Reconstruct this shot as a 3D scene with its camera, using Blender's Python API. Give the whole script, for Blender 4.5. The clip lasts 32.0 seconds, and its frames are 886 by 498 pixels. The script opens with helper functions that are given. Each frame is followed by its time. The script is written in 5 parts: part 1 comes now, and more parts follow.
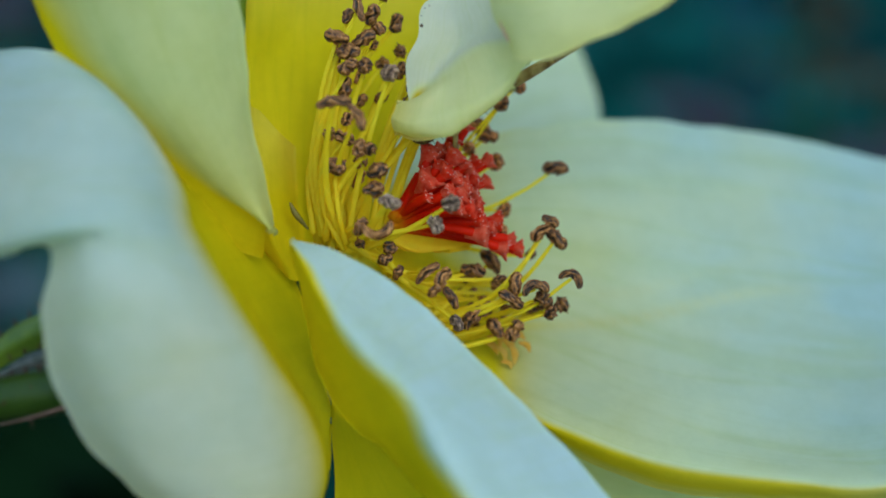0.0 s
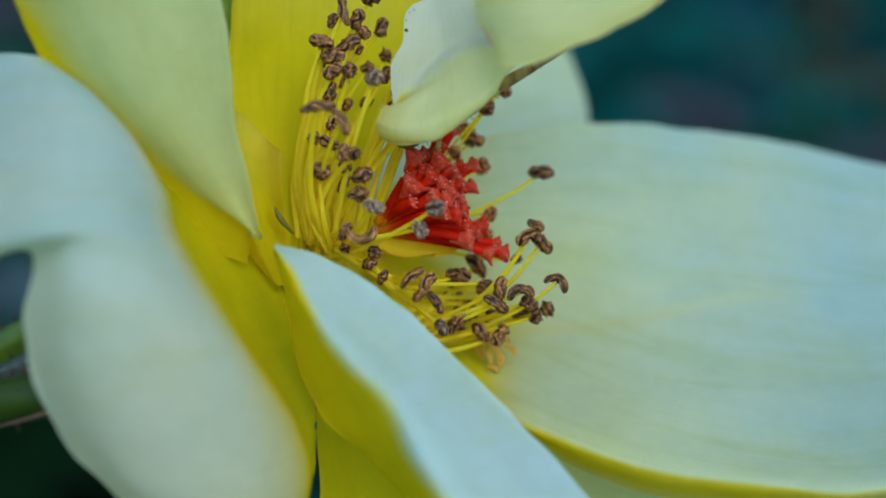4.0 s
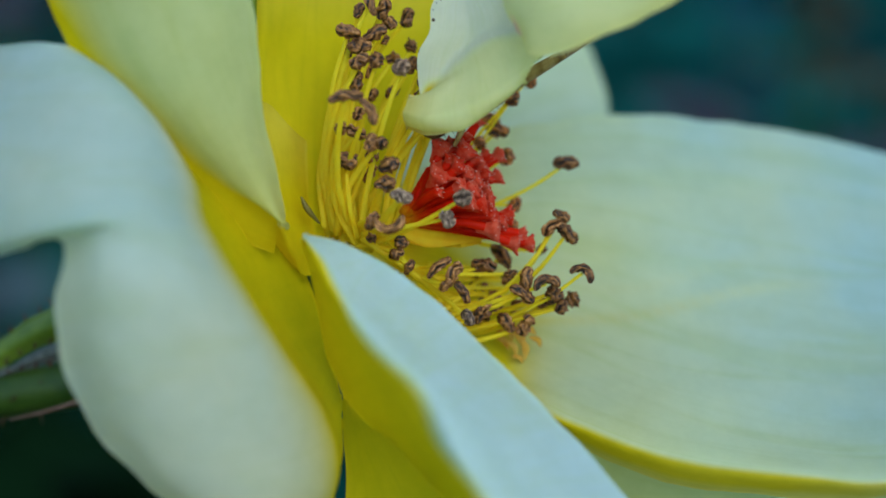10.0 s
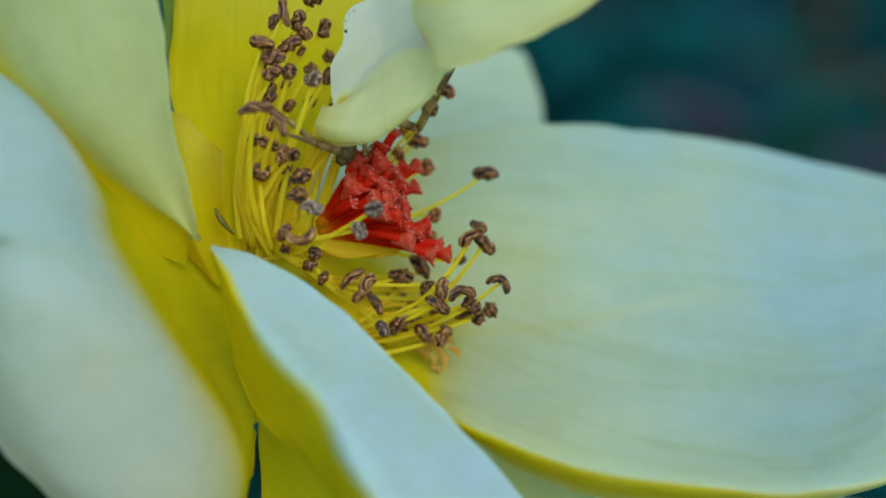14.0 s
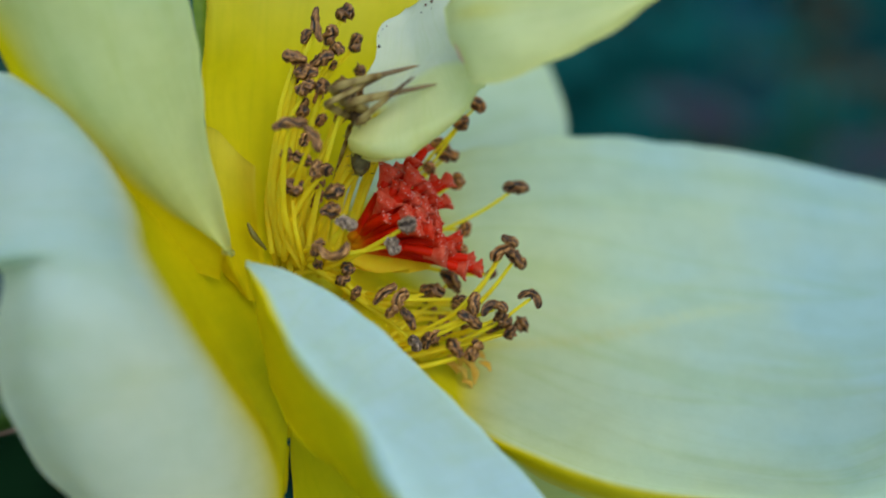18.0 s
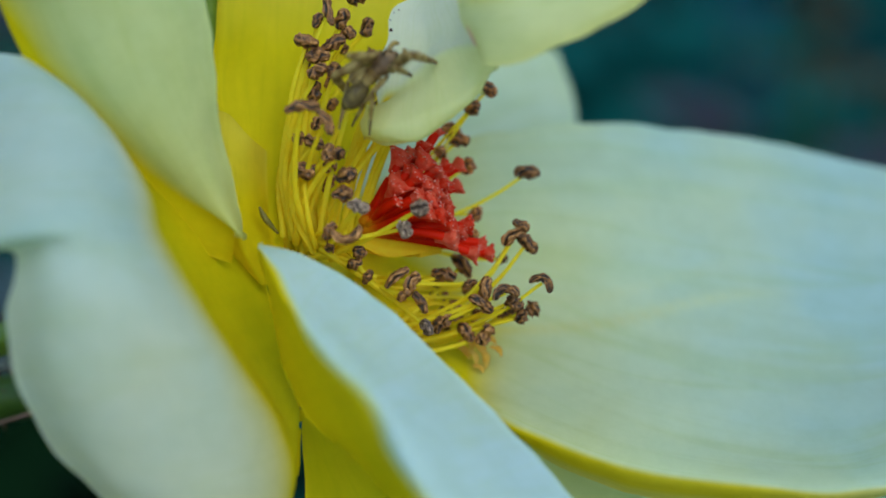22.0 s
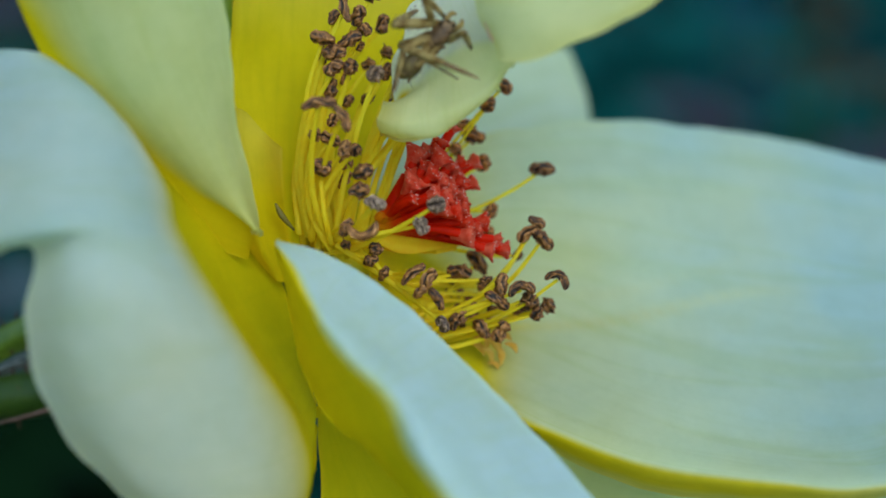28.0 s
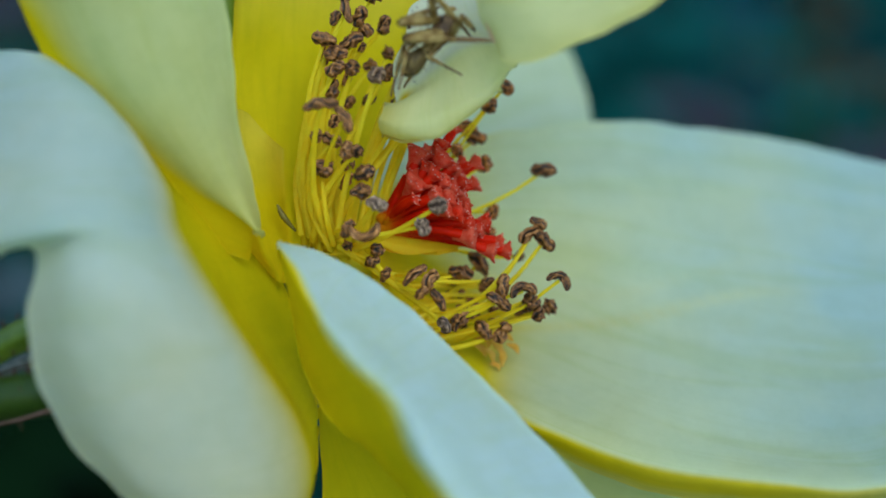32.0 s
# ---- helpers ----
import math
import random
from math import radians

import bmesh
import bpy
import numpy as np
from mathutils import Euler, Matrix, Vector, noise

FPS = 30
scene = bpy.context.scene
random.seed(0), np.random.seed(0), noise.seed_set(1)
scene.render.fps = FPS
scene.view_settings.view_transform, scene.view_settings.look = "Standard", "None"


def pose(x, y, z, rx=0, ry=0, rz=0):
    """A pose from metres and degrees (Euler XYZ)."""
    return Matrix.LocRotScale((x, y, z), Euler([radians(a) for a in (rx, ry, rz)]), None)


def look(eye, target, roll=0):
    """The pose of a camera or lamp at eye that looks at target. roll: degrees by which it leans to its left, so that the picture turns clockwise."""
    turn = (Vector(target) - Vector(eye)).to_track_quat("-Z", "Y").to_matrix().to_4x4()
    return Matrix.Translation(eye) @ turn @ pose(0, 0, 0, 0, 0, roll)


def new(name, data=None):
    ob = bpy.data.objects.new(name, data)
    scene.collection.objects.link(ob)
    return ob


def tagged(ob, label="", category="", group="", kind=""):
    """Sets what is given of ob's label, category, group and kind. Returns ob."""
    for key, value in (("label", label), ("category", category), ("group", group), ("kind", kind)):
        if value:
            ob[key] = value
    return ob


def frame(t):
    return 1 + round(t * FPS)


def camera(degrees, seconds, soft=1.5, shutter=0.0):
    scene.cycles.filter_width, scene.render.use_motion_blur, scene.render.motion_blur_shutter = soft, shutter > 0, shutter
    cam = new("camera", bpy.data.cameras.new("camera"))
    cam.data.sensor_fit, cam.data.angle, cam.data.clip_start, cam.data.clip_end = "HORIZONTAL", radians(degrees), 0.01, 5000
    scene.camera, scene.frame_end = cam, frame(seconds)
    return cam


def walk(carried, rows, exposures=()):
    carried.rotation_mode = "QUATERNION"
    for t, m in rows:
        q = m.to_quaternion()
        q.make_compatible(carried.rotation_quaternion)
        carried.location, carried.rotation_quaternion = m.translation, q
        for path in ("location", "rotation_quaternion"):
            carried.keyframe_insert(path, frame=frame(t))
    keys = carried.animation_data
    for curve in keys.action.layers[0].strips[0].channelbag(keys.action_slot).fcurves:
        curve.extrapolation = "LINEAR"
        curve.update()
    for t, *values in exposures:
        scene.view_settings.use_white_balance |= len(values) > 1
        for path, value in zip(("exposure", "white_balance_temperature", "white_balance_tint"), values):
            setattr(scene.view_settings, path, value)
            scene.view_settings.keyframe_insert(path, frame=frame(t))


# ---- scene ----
HOLD = pose(0, 0, 0.62, -24, 0, 0)  # the view's own axes at the flower's heart: x right, y away, z up
FAR = 0.0981                        # metres from the lens to the flower's heart
MM = 0.001

# ---- camera: on a stand, still; a macro lens at a wide aperture
cam = camera(34.0, 32.0, soft=1.7, shutter=0.8)
cam.data.dof.use_dof = True
cam.data.dof.focus_distance = FAR + 0.0020
cam.data.dof.aperture_fstop = 13.0
EYE = HOLD @ pose(0, -FAR, 0, 90, 0, 0)
walk(cam, [(0.0, EYE), (32.0, EYE)], exposures=[(0.0, 0.24, 5860, 0), (12.4, 0.24, 5860, 0), (12.9, 0.33, 5900, 0), (13.3, 0.30, 5950, 0), (14.2, 0.23, 5950, 0), (16.8, 0.33, 6080, 0), (19.2, 0.29, 6120, 0), (20.5, 0.25, 5900, 0), (24.0, 0.25, 5900, 0), (25.2, 0.25, 5980, 0), (28.5, 0.25, 5920, 0), (32.0, 0.25, 5920, 0)])

# ---- light: a bright overcast sky with a soft high sun
world = bpy.data.worlds.new("overcast_sky")
scene.world = world
world.use_nodes = True
wn = world.node_tree
sky = wn.nodes.new("ShaderNodeTexSky")
sky.sky_type = "NISHITA"
sky.sun_disc = False
sky.sun_elevation, sky.sun_rotation = radians(52), radians(153)
wn.links.new(sky.outputs[0], wn.nodes["Background"].inputs[0])
wn.nodes["Background"].inputs[1].default_value = 0.15
sun = new("sun", bpy.data.lights.new("sun", "SUN"))
sun.data.energy, sun.data.angle, sun.data.color = 1.05, radians(45), (0.945, 0.975, 0.905)
sun.matrix_world = look((0.50, -1.00, 2.0), (0, 0, 0.6))


# ---- materials
def material(name):
    m = bpy.data.materials.new(name)
    m.use_nodes = True
    nt = m.node_tree
    return m, nt, nt.nodes["Principled BSDF"], nt.nodes["Material Output"]


def node(nt, kind, **inputs):
    n = nt.nodes.new("ShaderNode" + kind)
    for k, v in inputs.items():
        n.inputs[k.replace("_", " ")].default_value = v
    return n


def ramp(nt, source, stops):
    n = nt.nodes.new("ShaderNodeValToRGB")
    e = n.color_ramp.elements
    while len(e) < len(stops):
        e.new(0.5)
    for i, (p, c) in enumerate(stops):
        e[i].position, e[i].color = p, (*c, 1)
    nt.links.new(source, n.inputs[0])
    return n


def blend(nt, kind, fac, a, b):
    n = nt.nodes.new("ShaderNodeMix")
    n.data_type, n.blend_type = "RGBA", kind
    for value, slot in ((fac, 0), (a, 6), (b, 7)):
        if hasattr(value, "is_linked"):
            nt.links.new(value, n.inputs[slot])
        else:
            n.inputs[slot].default_value = value if slot == 0 else (*value, 1)
    return n.outputs[2]


def relief(nt, bsdf, height, depth, strength=0.6):
    b = node(nt, "Bump", Strength=strength, Distance=depth)
    nt.links.new(height, b.inputs["Height"])
    nt.links.new(b.outputs[0], bsdf.inputs["Normal"])
    return b


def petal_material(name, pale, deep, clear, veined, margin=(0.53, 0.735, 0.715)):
    """Waxy petal skin: yellow towards the claw, cream beyond, fine veins from base to margin; light shines through. A
    bluish margin puts sky sheen into the colour.
    """
    m, nt, bsdf, out = material(name)
    uv = node(nt, "UVMap")
    along = nt.nodes.new("ShaderNodeAttribute")
    along.attribute_name = "along"
    coord = node(nt, "TexCoord")
    cloud = node(nt, "TexNoise", Scale=110.0, Detail=3.0)
    nt.links.new(coord.outputs["Object"], cloud.inputs["Vector"])
    stretch = node(nt, "Mapping", Scale=(2.6, 17.0, 1.0))
    nt.links.new(uv.outputs[0], stretch.inputs["Vector"])
    vein = node(nt, "TexNoise", Scale=1.0, Detail=5.0, Roughness=0.6, Distortion=0.5)
    nt.links.new(stretch.outputs[0], vein.inputs["Vector"])
    fine = node(nt, "TexNoise", Scale=2600.0, Detail=2.0)
    nt.links.new(coord.outputs["Object"], fine.inputs["Vector"])
    patchy = nt.nodes.new("ShaderNodeMath")
    patchy.operation = "MULTIPLY_ADD"
    nt.links.new(cloud.outputs[0], patchy.inputs[0])
    patchy.inputs[1].default_value, patchy.inputs[2].default_value = 0.40, 0.72
    shift = nt.nodes.new("ShaderNodeMath")
    shift.operation = "MULTIPLY_ADD"
    nt.links.new(along.outputs["Fac"], shift.inputs[0])
    nt.links.new(patchy.outputs[0], shift.inputs[1])
    shift.inputs[2].default_value = 0.05
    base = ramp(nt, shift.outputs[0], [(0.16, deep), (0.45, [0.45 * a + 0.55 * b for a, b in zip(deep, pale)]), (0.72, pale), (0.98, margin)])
    veins = ramp(nt, vein.outputs[0], [(0.36, (0.90, 0.90, 0.74)), (0.52, (1, 1, 1))])
    colour = blend(nt, "MULTIPLY", veined, base.outputs[0], veins.outputs[0])
    spread = node(nt, "Mapping", Scale=(0.9, 11.0, 1.0))
    nt.links.new(uv.outputs[0], spread.inputs["Vector"])
    rib = node(nt, "TexNoise", Scale=1.0, Detail=2.0, Roughness=0.4, Distortion=0.12)
    nt.links.new(spread.outputs[0], rib.inputs["Vector"])
    ribs = ramp(nt, rib.outputs[0], [(0.452, (1, 1, 1)), (0.485, (0.90, 0.93, 0.70)), (0.518, (1, 1, 1))])
    colour = blend(nt, "MULTIPLY", min(1.0, veined * 1.2), colour, ribs.outputs[0])
    blotch = node(nt, "TexNoise", Scale=320.0, Detail=6.0, Roughness=0.7)
    nt.links.new(coord.outputs["Object"], blotch.inputs["Vector"])
    mottle = ramp(nt, blotch.outputs[0], [(0.30, (0.88, 0.90, 0.84)), (0.65, (1, 1, 1))])
    colour = blend(nt, "MULTIPLY", 0.8, colour, mottle.outputs[0])
    nt.links.new(colour, bsdf.inputs["Base Color"])
    bsdf.inputs["Roughness"].default_value = 0.62
    bsdf.inputs["Specular IOR Level"].default_value = 0.12
    add = nt.nodes.new("ShaderNodeMath")
    add.operation = "MULTIPLY_ADD"
    nt.links.new(fine.outputs[0], add.inputs[0])
    add.inputs[1].default_value = 0.25
    nt.links.new(vein.outputs[0], add.inputs[2])
    relief(nt, bsdf, add.outputs[0], 0.00018, 0.35 * veined)
    thin = node(nt, "BsdfTranslucent")
    warm = blend(nt, "MULTIPLY", 1.0, colour, (1.0, 0.97, 0.70))
    nt.links.new(warm, thin.inputs["Color"])
    mixed = nt.nodes.new("ShaderNodeMixShader")
    mixed.inputs[0].default_value = clear
    nt.links.new(bsdf.outputs[0], mixed.inputs[1])
    nt.links.new(thin.outputs[0], mixed.inputs[2])
    nt.links.new(mixed.outputs[0], out.inputs[0])
    return m


def speckled(name, dark, light, scale, rough=0.5, depth=0.0001, clear=0.0, spec=0.4, span=(0.35, 0.80)):
    """A plain organic skin: two tones in noise at two scales, a little by object, with relief."""
    m, nt, bsdf, out = material(name)
    coord = node(nt, "TexCoord")
    n1 = node(nt, "TexNoise", Scale=scale, Detail=6.0, Roughness=0.65)
    nt.links.new(coord.outputs["Object"], n1.inputs["Vector"])
    info = node(nt, "ObjectInfo")
    tone = nt.nodes.new("ShaderNodeMath")
    tone.operation = "MULTIPLY_ADD"
    nt.links.new(info.outputs["Random"], tone.inputs[0])
    tone.inputs[1].default_value = 0.22
    nt.links.new(n1.outputs[0], tone.inputs[2])
    c = ramp(nt, tone.outputs[0], [(span[0], dark), (span[1], light)])
    nt.links.new(c.outputs[0], bsdf.inputs["Base Color"])
    bsdf.inputs["Roughness"].default_value = rough
    bsdf.inputs["Specular IOR Level"].default_value = spec
    relief(nt, bsdf, n1.outputs[0], depth)
    if clear:
        thin = node(nt, "BsdfTranslucent")
        nt.links.new(c.outputs[0], thin.inputs["Color"])
        mixed = nt.nodes.new("ShaderNodeMixShader")
        mixed.inputs[0].default_value = clear
        nt.links.new(bsdf.outputs[0], mixed.inputs[1])
        nt.links.new(thin.outputs[0], mixed.inputs[2])
        nt.links.new(mixed.outputs[0], out.inputs[0])
    return m


CREAM, YELLOW = (0.69, 0.80, 0.44), (0.89, 0.70, 0.0)
M_PETAL = petal_material("cream_petal", CREAM, YELLOW, 0.5, 0.2)
M_PETAL_WHITE = petal_material("white_petal", (0.90, 0.93, 0.51), YELLOW, 0.5, 0.2, (0.87, 0.89, 0.78))
# the bluish margin colours below hold sky sheen as petal tone
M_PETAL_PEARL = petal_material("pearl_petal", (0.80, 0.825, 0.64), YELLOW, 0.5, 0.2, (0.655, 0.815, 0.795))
M_PETAL_SKY = petal_material("sky_tinted_petal", CREAM, YELLOW, 0.4, 0.2, (0.66, 0.84, 0.84))
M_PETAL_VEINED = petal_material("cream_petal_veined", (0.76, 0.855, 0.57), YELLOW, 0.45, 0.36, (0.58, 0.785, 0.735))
M_FILAMENT = speckled("filament_yellow", (0.97, 0.77, 0.006), (1.0, 0.91, 0.05), 700, 0.5, 0.00003, 0.6, 0.2)


def anther_material(name, dark, light):
    """Dry pollen sacs: dark furrows between pale crumbling ridges."""
    m, nt, bsdf, out = material(name)
    ridge = nt.nodes.new("ShaderNodeAttribute")
    ridge.attribute_name = "along"
    coord = node(nt, "TexCoord")
    info = node(nt, "ObjectInfo")
    grain = node(nt, "TexNoise", Scale=2200.0, Detail=5.0, Roughness=0.7)
    nt.links.new(coord.outputs["Object"], grain.inputs["Vector"])
    tone = nt.nodes.new("ShaderNodeMath")
    tone.operation = "MULTIPLY_ADD"
    nt.links.new(grain.outputs[0], tone.inputs[0])
    tone.inputs[1].default_value = 0.9
    nt.links.new(ridge.outputs["Fac"], tone.inputs[2])
    lot = nt.nodes.new("ShaderNodeMath")
    lot.operation = "MULTIPLY_ADD"
    nt.links.new(info.outputs["Random"], lot.inputs[0])
    lot.inputs[1].default_value = 0.18
    nt.links.new(tone.outputs[0], lot.inputs[2])
    mid = [0.62 * a + 0.38 * b * k for a, b, k in zip(dark, light, (1.0, 0.88, 0.9))]
    c = ramp(nt, lot.outputs[0], [(0.40, dark), (0.57, mid), (0.82, [0.3 * a + 0.7 * b for a, b in zip(mid, light)]), (1.0, [min(0.8, 1.35 * b + 0.04) for b in light])])
    nt.links.new(c.outputs[0], bsdf.inputs["Base Color"])
    bsdf.inputs["Roughness"].default_value = 0.42
    bsdf.inputs["Specular IOR Level"].default_value = 0.45
    relief(nt, bsdf, grain.outputs[0], 0.0002)
    return m


def style_material(name):
    """Moist flesh, pale orange at the foot and deep red beyond, faintly streaked."""
    m, nt, bsdf, out = material(name)
    along = nt.nodes.new("ShaderNodeAttribute")
    along.attribute_name = "along"
    coord = node(nt, "TexCoord")
    streak = node(nt, "TexNoise", Scale=700.0, Detail=4.0, Roughness=0.6)
    nt.links.new(coord.outputs["Object"], streak.inputs["Vector"])
    tone = nt.nodes.new("ShaderNodeMath")
    tone.operation = "MULTIPLY_ADD"
    nt.links.new(streak.outputs[0], tone.inputs[0])
    tone.inputs[1].default_value = 0.35
    nt.links.new(along.outputs["Fac"], tone.inputs[2])
    c = ramp(nt, tone.outputs[0], [(0.20, (0.85, 0.36, 0.005)), (0.42, (0.80, 0.08, 0.002)), (0.64, (0.72, 0.010, 0.0005)), (1.0, (0.82, 0.020, 0.001))])
    nt.links.new(c.outputs[0], bsdf.inputs["Base Color"])
    bsdf.inputs["Roughness"].default_value = 0.38
    bsdf.inputs["Specular IOR Level"].default_value = 0.12
    relief(nt, bsdf, streak.outputs[0], 0.00008)
    thin = node(nt, "BsdfTranslucent")
    nt.links.new(c.outputs[0], thin.inputs["Color"])
    mixed = nt.nodes.new("ShaderNodeMixShader")
    mixed.inputs[0].default_value = 0.45
    nt.links.new(bsdf.outputs[0], mixed.inputs[1])
    nt.links.new(thin.outputs[0], mixed.inputs[2])
    nt.links.new(mixed.outputs[0], out.inputs[0])
    return m


def leg_material(name):
    """Half-clear olive tan skin with dark spots and rings along the limb."""
    m, nt, bsdf, out = material(name)
    coord = node(nt, "TexCoord")
    spots = node(nt, "TexNoise", Scale=900.0, Detail=5.0, Roughness=0.7)
    nt.links.new(coord.outputs["Object"], spots.inputs["Vector"])
    rings = nt.nodes.new("ShaderNodeTexWave")
    rings.bands_direction = "X"
    rings.inputs["Scale"].default_value = 210.0
    rings.inputs["Distortion"].default_value = 3.0
    rings.inputs["Detail"].default_value = 3.0
    nt.links.new(coord.outputs["Object"], rings.inputs["Vector"])
    tone = nt.nodes.new("ShaderNodeMath")
    tone.operation = "MULTIPLY_ADD"
    nt.links.new(rings.outputs[1], tone.inputs[0])
    tone.inputs[1].default_value = 0.28
    nt.links.new(spots.outputs[0], tone.inputs[2])
    c = ramp(nt, tone.outputs[0], [(0.40, (0.10, 0.045, 0.014)), (0.54, (0.35, 0.22, 0.060)), (0.80, (0.58, 0.43, 0.15))])
    nt.links.new(c.outputs[0], bsdf.inputs["Base Color"])
    bsdf.inputs["Roughness"].default_value = 0.5
    bsdf.inputs["Specular IOR Level"].default_value = 0.3
    relief(nt, bsdf, spots.outputs[0], 0.00015)
    thin = node(nt, "BsdfTranslucent")
    nt.links.new(c.outputs[0], thin.inputs["Color"])
    mixed = nt.nodes.new("ShaderNodeMixShader")
    mixed.inputs[0].default_value = 0.4
    nt.links.new(bsdf.outputs[0], mixed.inputs[1])
    nt.links.new(thin.outputs[0], mixed.inputs[2])
    nt.links.new(mixed.outputs[0], out.inputs[0])
    return m


M_ANTHER = anther_material("anther_brown", (0.011, 0.0034, 0.0005), (0.41, 0.18, 0.038))
M_ANTHER_PALE = anther_material("anther_greyed", (0.05, 0.028, 0.016), (0.38, 0.26, 0.165))
M_ANTHER_DUSTY = anther_material("anther_dusty", (0.035, 0.018, 0.009), (0.33, 0.20, 0.105))
M_ANTHER_RUSTY = anther_material("anther_rusty", (0.030, 0.010, 0.002), (0.52, 0.20, 0.03))
M_STYLE = style_material("style_red")
M_GRAIN = speckled("stigma_grain", (0.90, 0.30, 0.18), (0.95, 0.62, 0.50), 900, 0.35, 0.00005, 0.4, 0.4)
M_STIGMA = speckled("stigma_coral", (0.84, 0.034, 0.006), (0.94, 0.26, 0.14), 1500, 0.45, 0.0003, 0.45, 0.12, (0.46, 0.95))
M_GREEN = speckled("sepal_green", (0.05, 0.12, 0.006), (0.20, 0.28, 0.02), 260, 0.5, 0.0002)
M_OLIVE = speckled("withered_olive", (0.09, 0.065, 0.006), (0.22, 0.17, 0.02), 500, 0.6, 0.0001)
M_RING = speckled("style_foot_orange", (0.90, 0.50, 0.01), (0.92, 0.72, 0.02), 500, 0.55, 0.0001, 0.5, 0.1)
M_ROSY = speckled("petal_crease_rosy", (0.80, 0.50, 0.36), (0.85, 0.66, 0.45), 500, 0.6, 0.00005, 0.5, 0.1)
M_SEPAL = speckled("sepal_fresh_green", (0.10, 0.20, 0.01), (0.30, 0.42, 0.03), 300, 0.5, 0.0002, 0.3)
M_AMBER = speckled("shed_amber", (0.78, 0.42, 0.03), (0.88, 0.66, 0.14), 700, 0.6, 0.00005, 0.5, 0.1)
M_DOWN_PALE = speckled("sepal_down_pale", (0.10, 0.12, 0.10), (0.34, 0.35, 0.33), 900, 0.8, 0.0002, 0.1, 0.1)
M_RIM = speckled("sepal_rim_pink", (0.12, 0.07, 0.04), (0.36, 0.22, 0.17), 700, 0.7, 0.0001, 0.1, 0.1)
M_PRICKLE = speckled("prickle_red", (0.05, 0.025, 0.012), (0.14, 0.06, 0.03), 900, 0.5, 0.00005)
M_STEM = speckled("stem_green", (0.022, 0.060, 0.004), (0.085, 0.14, 0.016), 180, 0.4, 0.0002)
M_SPIDER = speckled("spider_olive", (0.030, 0.015, 0.005), (0.36, 0.26, 0.075), 1400, 0.45, 0.0003, 0.25, 0.4, (0.40, 0.80))
M_SPIDER_DARK = speckled("spider_brown", (0.040, 0.018, 0.008), (0.30, 0.18, 0.07), 1000, 0.5, 0.0002)
M_LEG = leg_material("spider_leg_banded")
M_EYE = speckled("spider_eye_black", (0.004, 0.004, 0.004), (0.01, 0.01, 0.01), 500, 0.15, 0.00001)
M_LEAF = speckled("leaf_dark_green", (0.004, 0.068, 0.061), (0.018, 0.14, 0.125), 30, 0.75, 0.001, 0.12, 0.08)
M_MAUVE = speckled("mauve_petals", (0.055, 0.050, 0.075), (0.095, 0.080, 0.115), 60, 0.7, 0.0005, 0.0, 0.1)
M_PALE_BLUE = speckled("pale_blue_petals", (0.04, 0.08, 0.09), (0.08, 0.12, 0.13), 60, 0.6, 0.0005)
M_BLUE = speckled("deep_blue_petals", (0.002, 0.030, 0.070), (0.006, 0.050, 0.11), 60, 0.6, 0.0005)
M_RUSSET = speckled("faded_brown_petals", (0.035, 0.042, 0.028), (0.075, 0.066, 0.042), 60, 0.7, 0.0005, 0.0, 0.1)
# near-black: deep shade under the bloom is put into the leaf colour
M_BUSH = speckled("shaded_leaf_green", (0.001, 0.007, 0.002), (0.004, 0.017, 0.004), 40, 0.8, 0.001, 0.05, 0.04)
M_SOIL = speckled("dark_soil", (0.006, 0.012, 0.012), (0.022, 0.030, 0.028), 14, 0.95, 0.006, 0.0, 0.05)


# ---- building tools
def part(name, bm, mat, parent, label="", smooth=True):
    me = bpy.data.meshes.new(name)
    bm.to_mesh(me)
    bm.free()
    if smooth:
        me.polygons.foreach_set("use_smooth", [True] * len(me.polygons))
    me.materials.append(mat)
    ob = new(name, me)
    ob.parent = parent
    return tagged(ob, label)


def glide(pts, t):
    """A point at t from 0 to 1 on the smooth curve through pts."""
    n = len(pts) - 1
    f = min(max(t, 0.0), 1.0) * n
    i = min(int(f), n - 1)
    f -= i
    p1, p2 = pts[i], pts[i + 1]
    p0 = pts[i - 1] if i else p1 * 2 - p2
    p3 = pts[i + 2] if i + 2 <= n else p2 * 2 - p1
    return 0.5 * (2 * p1 + (p2 - p0) * f + (2 * p0 - 5 * p1 + 4 * p2 - p3) * f * f + (3 * p1 - p0 - 3 * p2 + p3) * f ** 3)


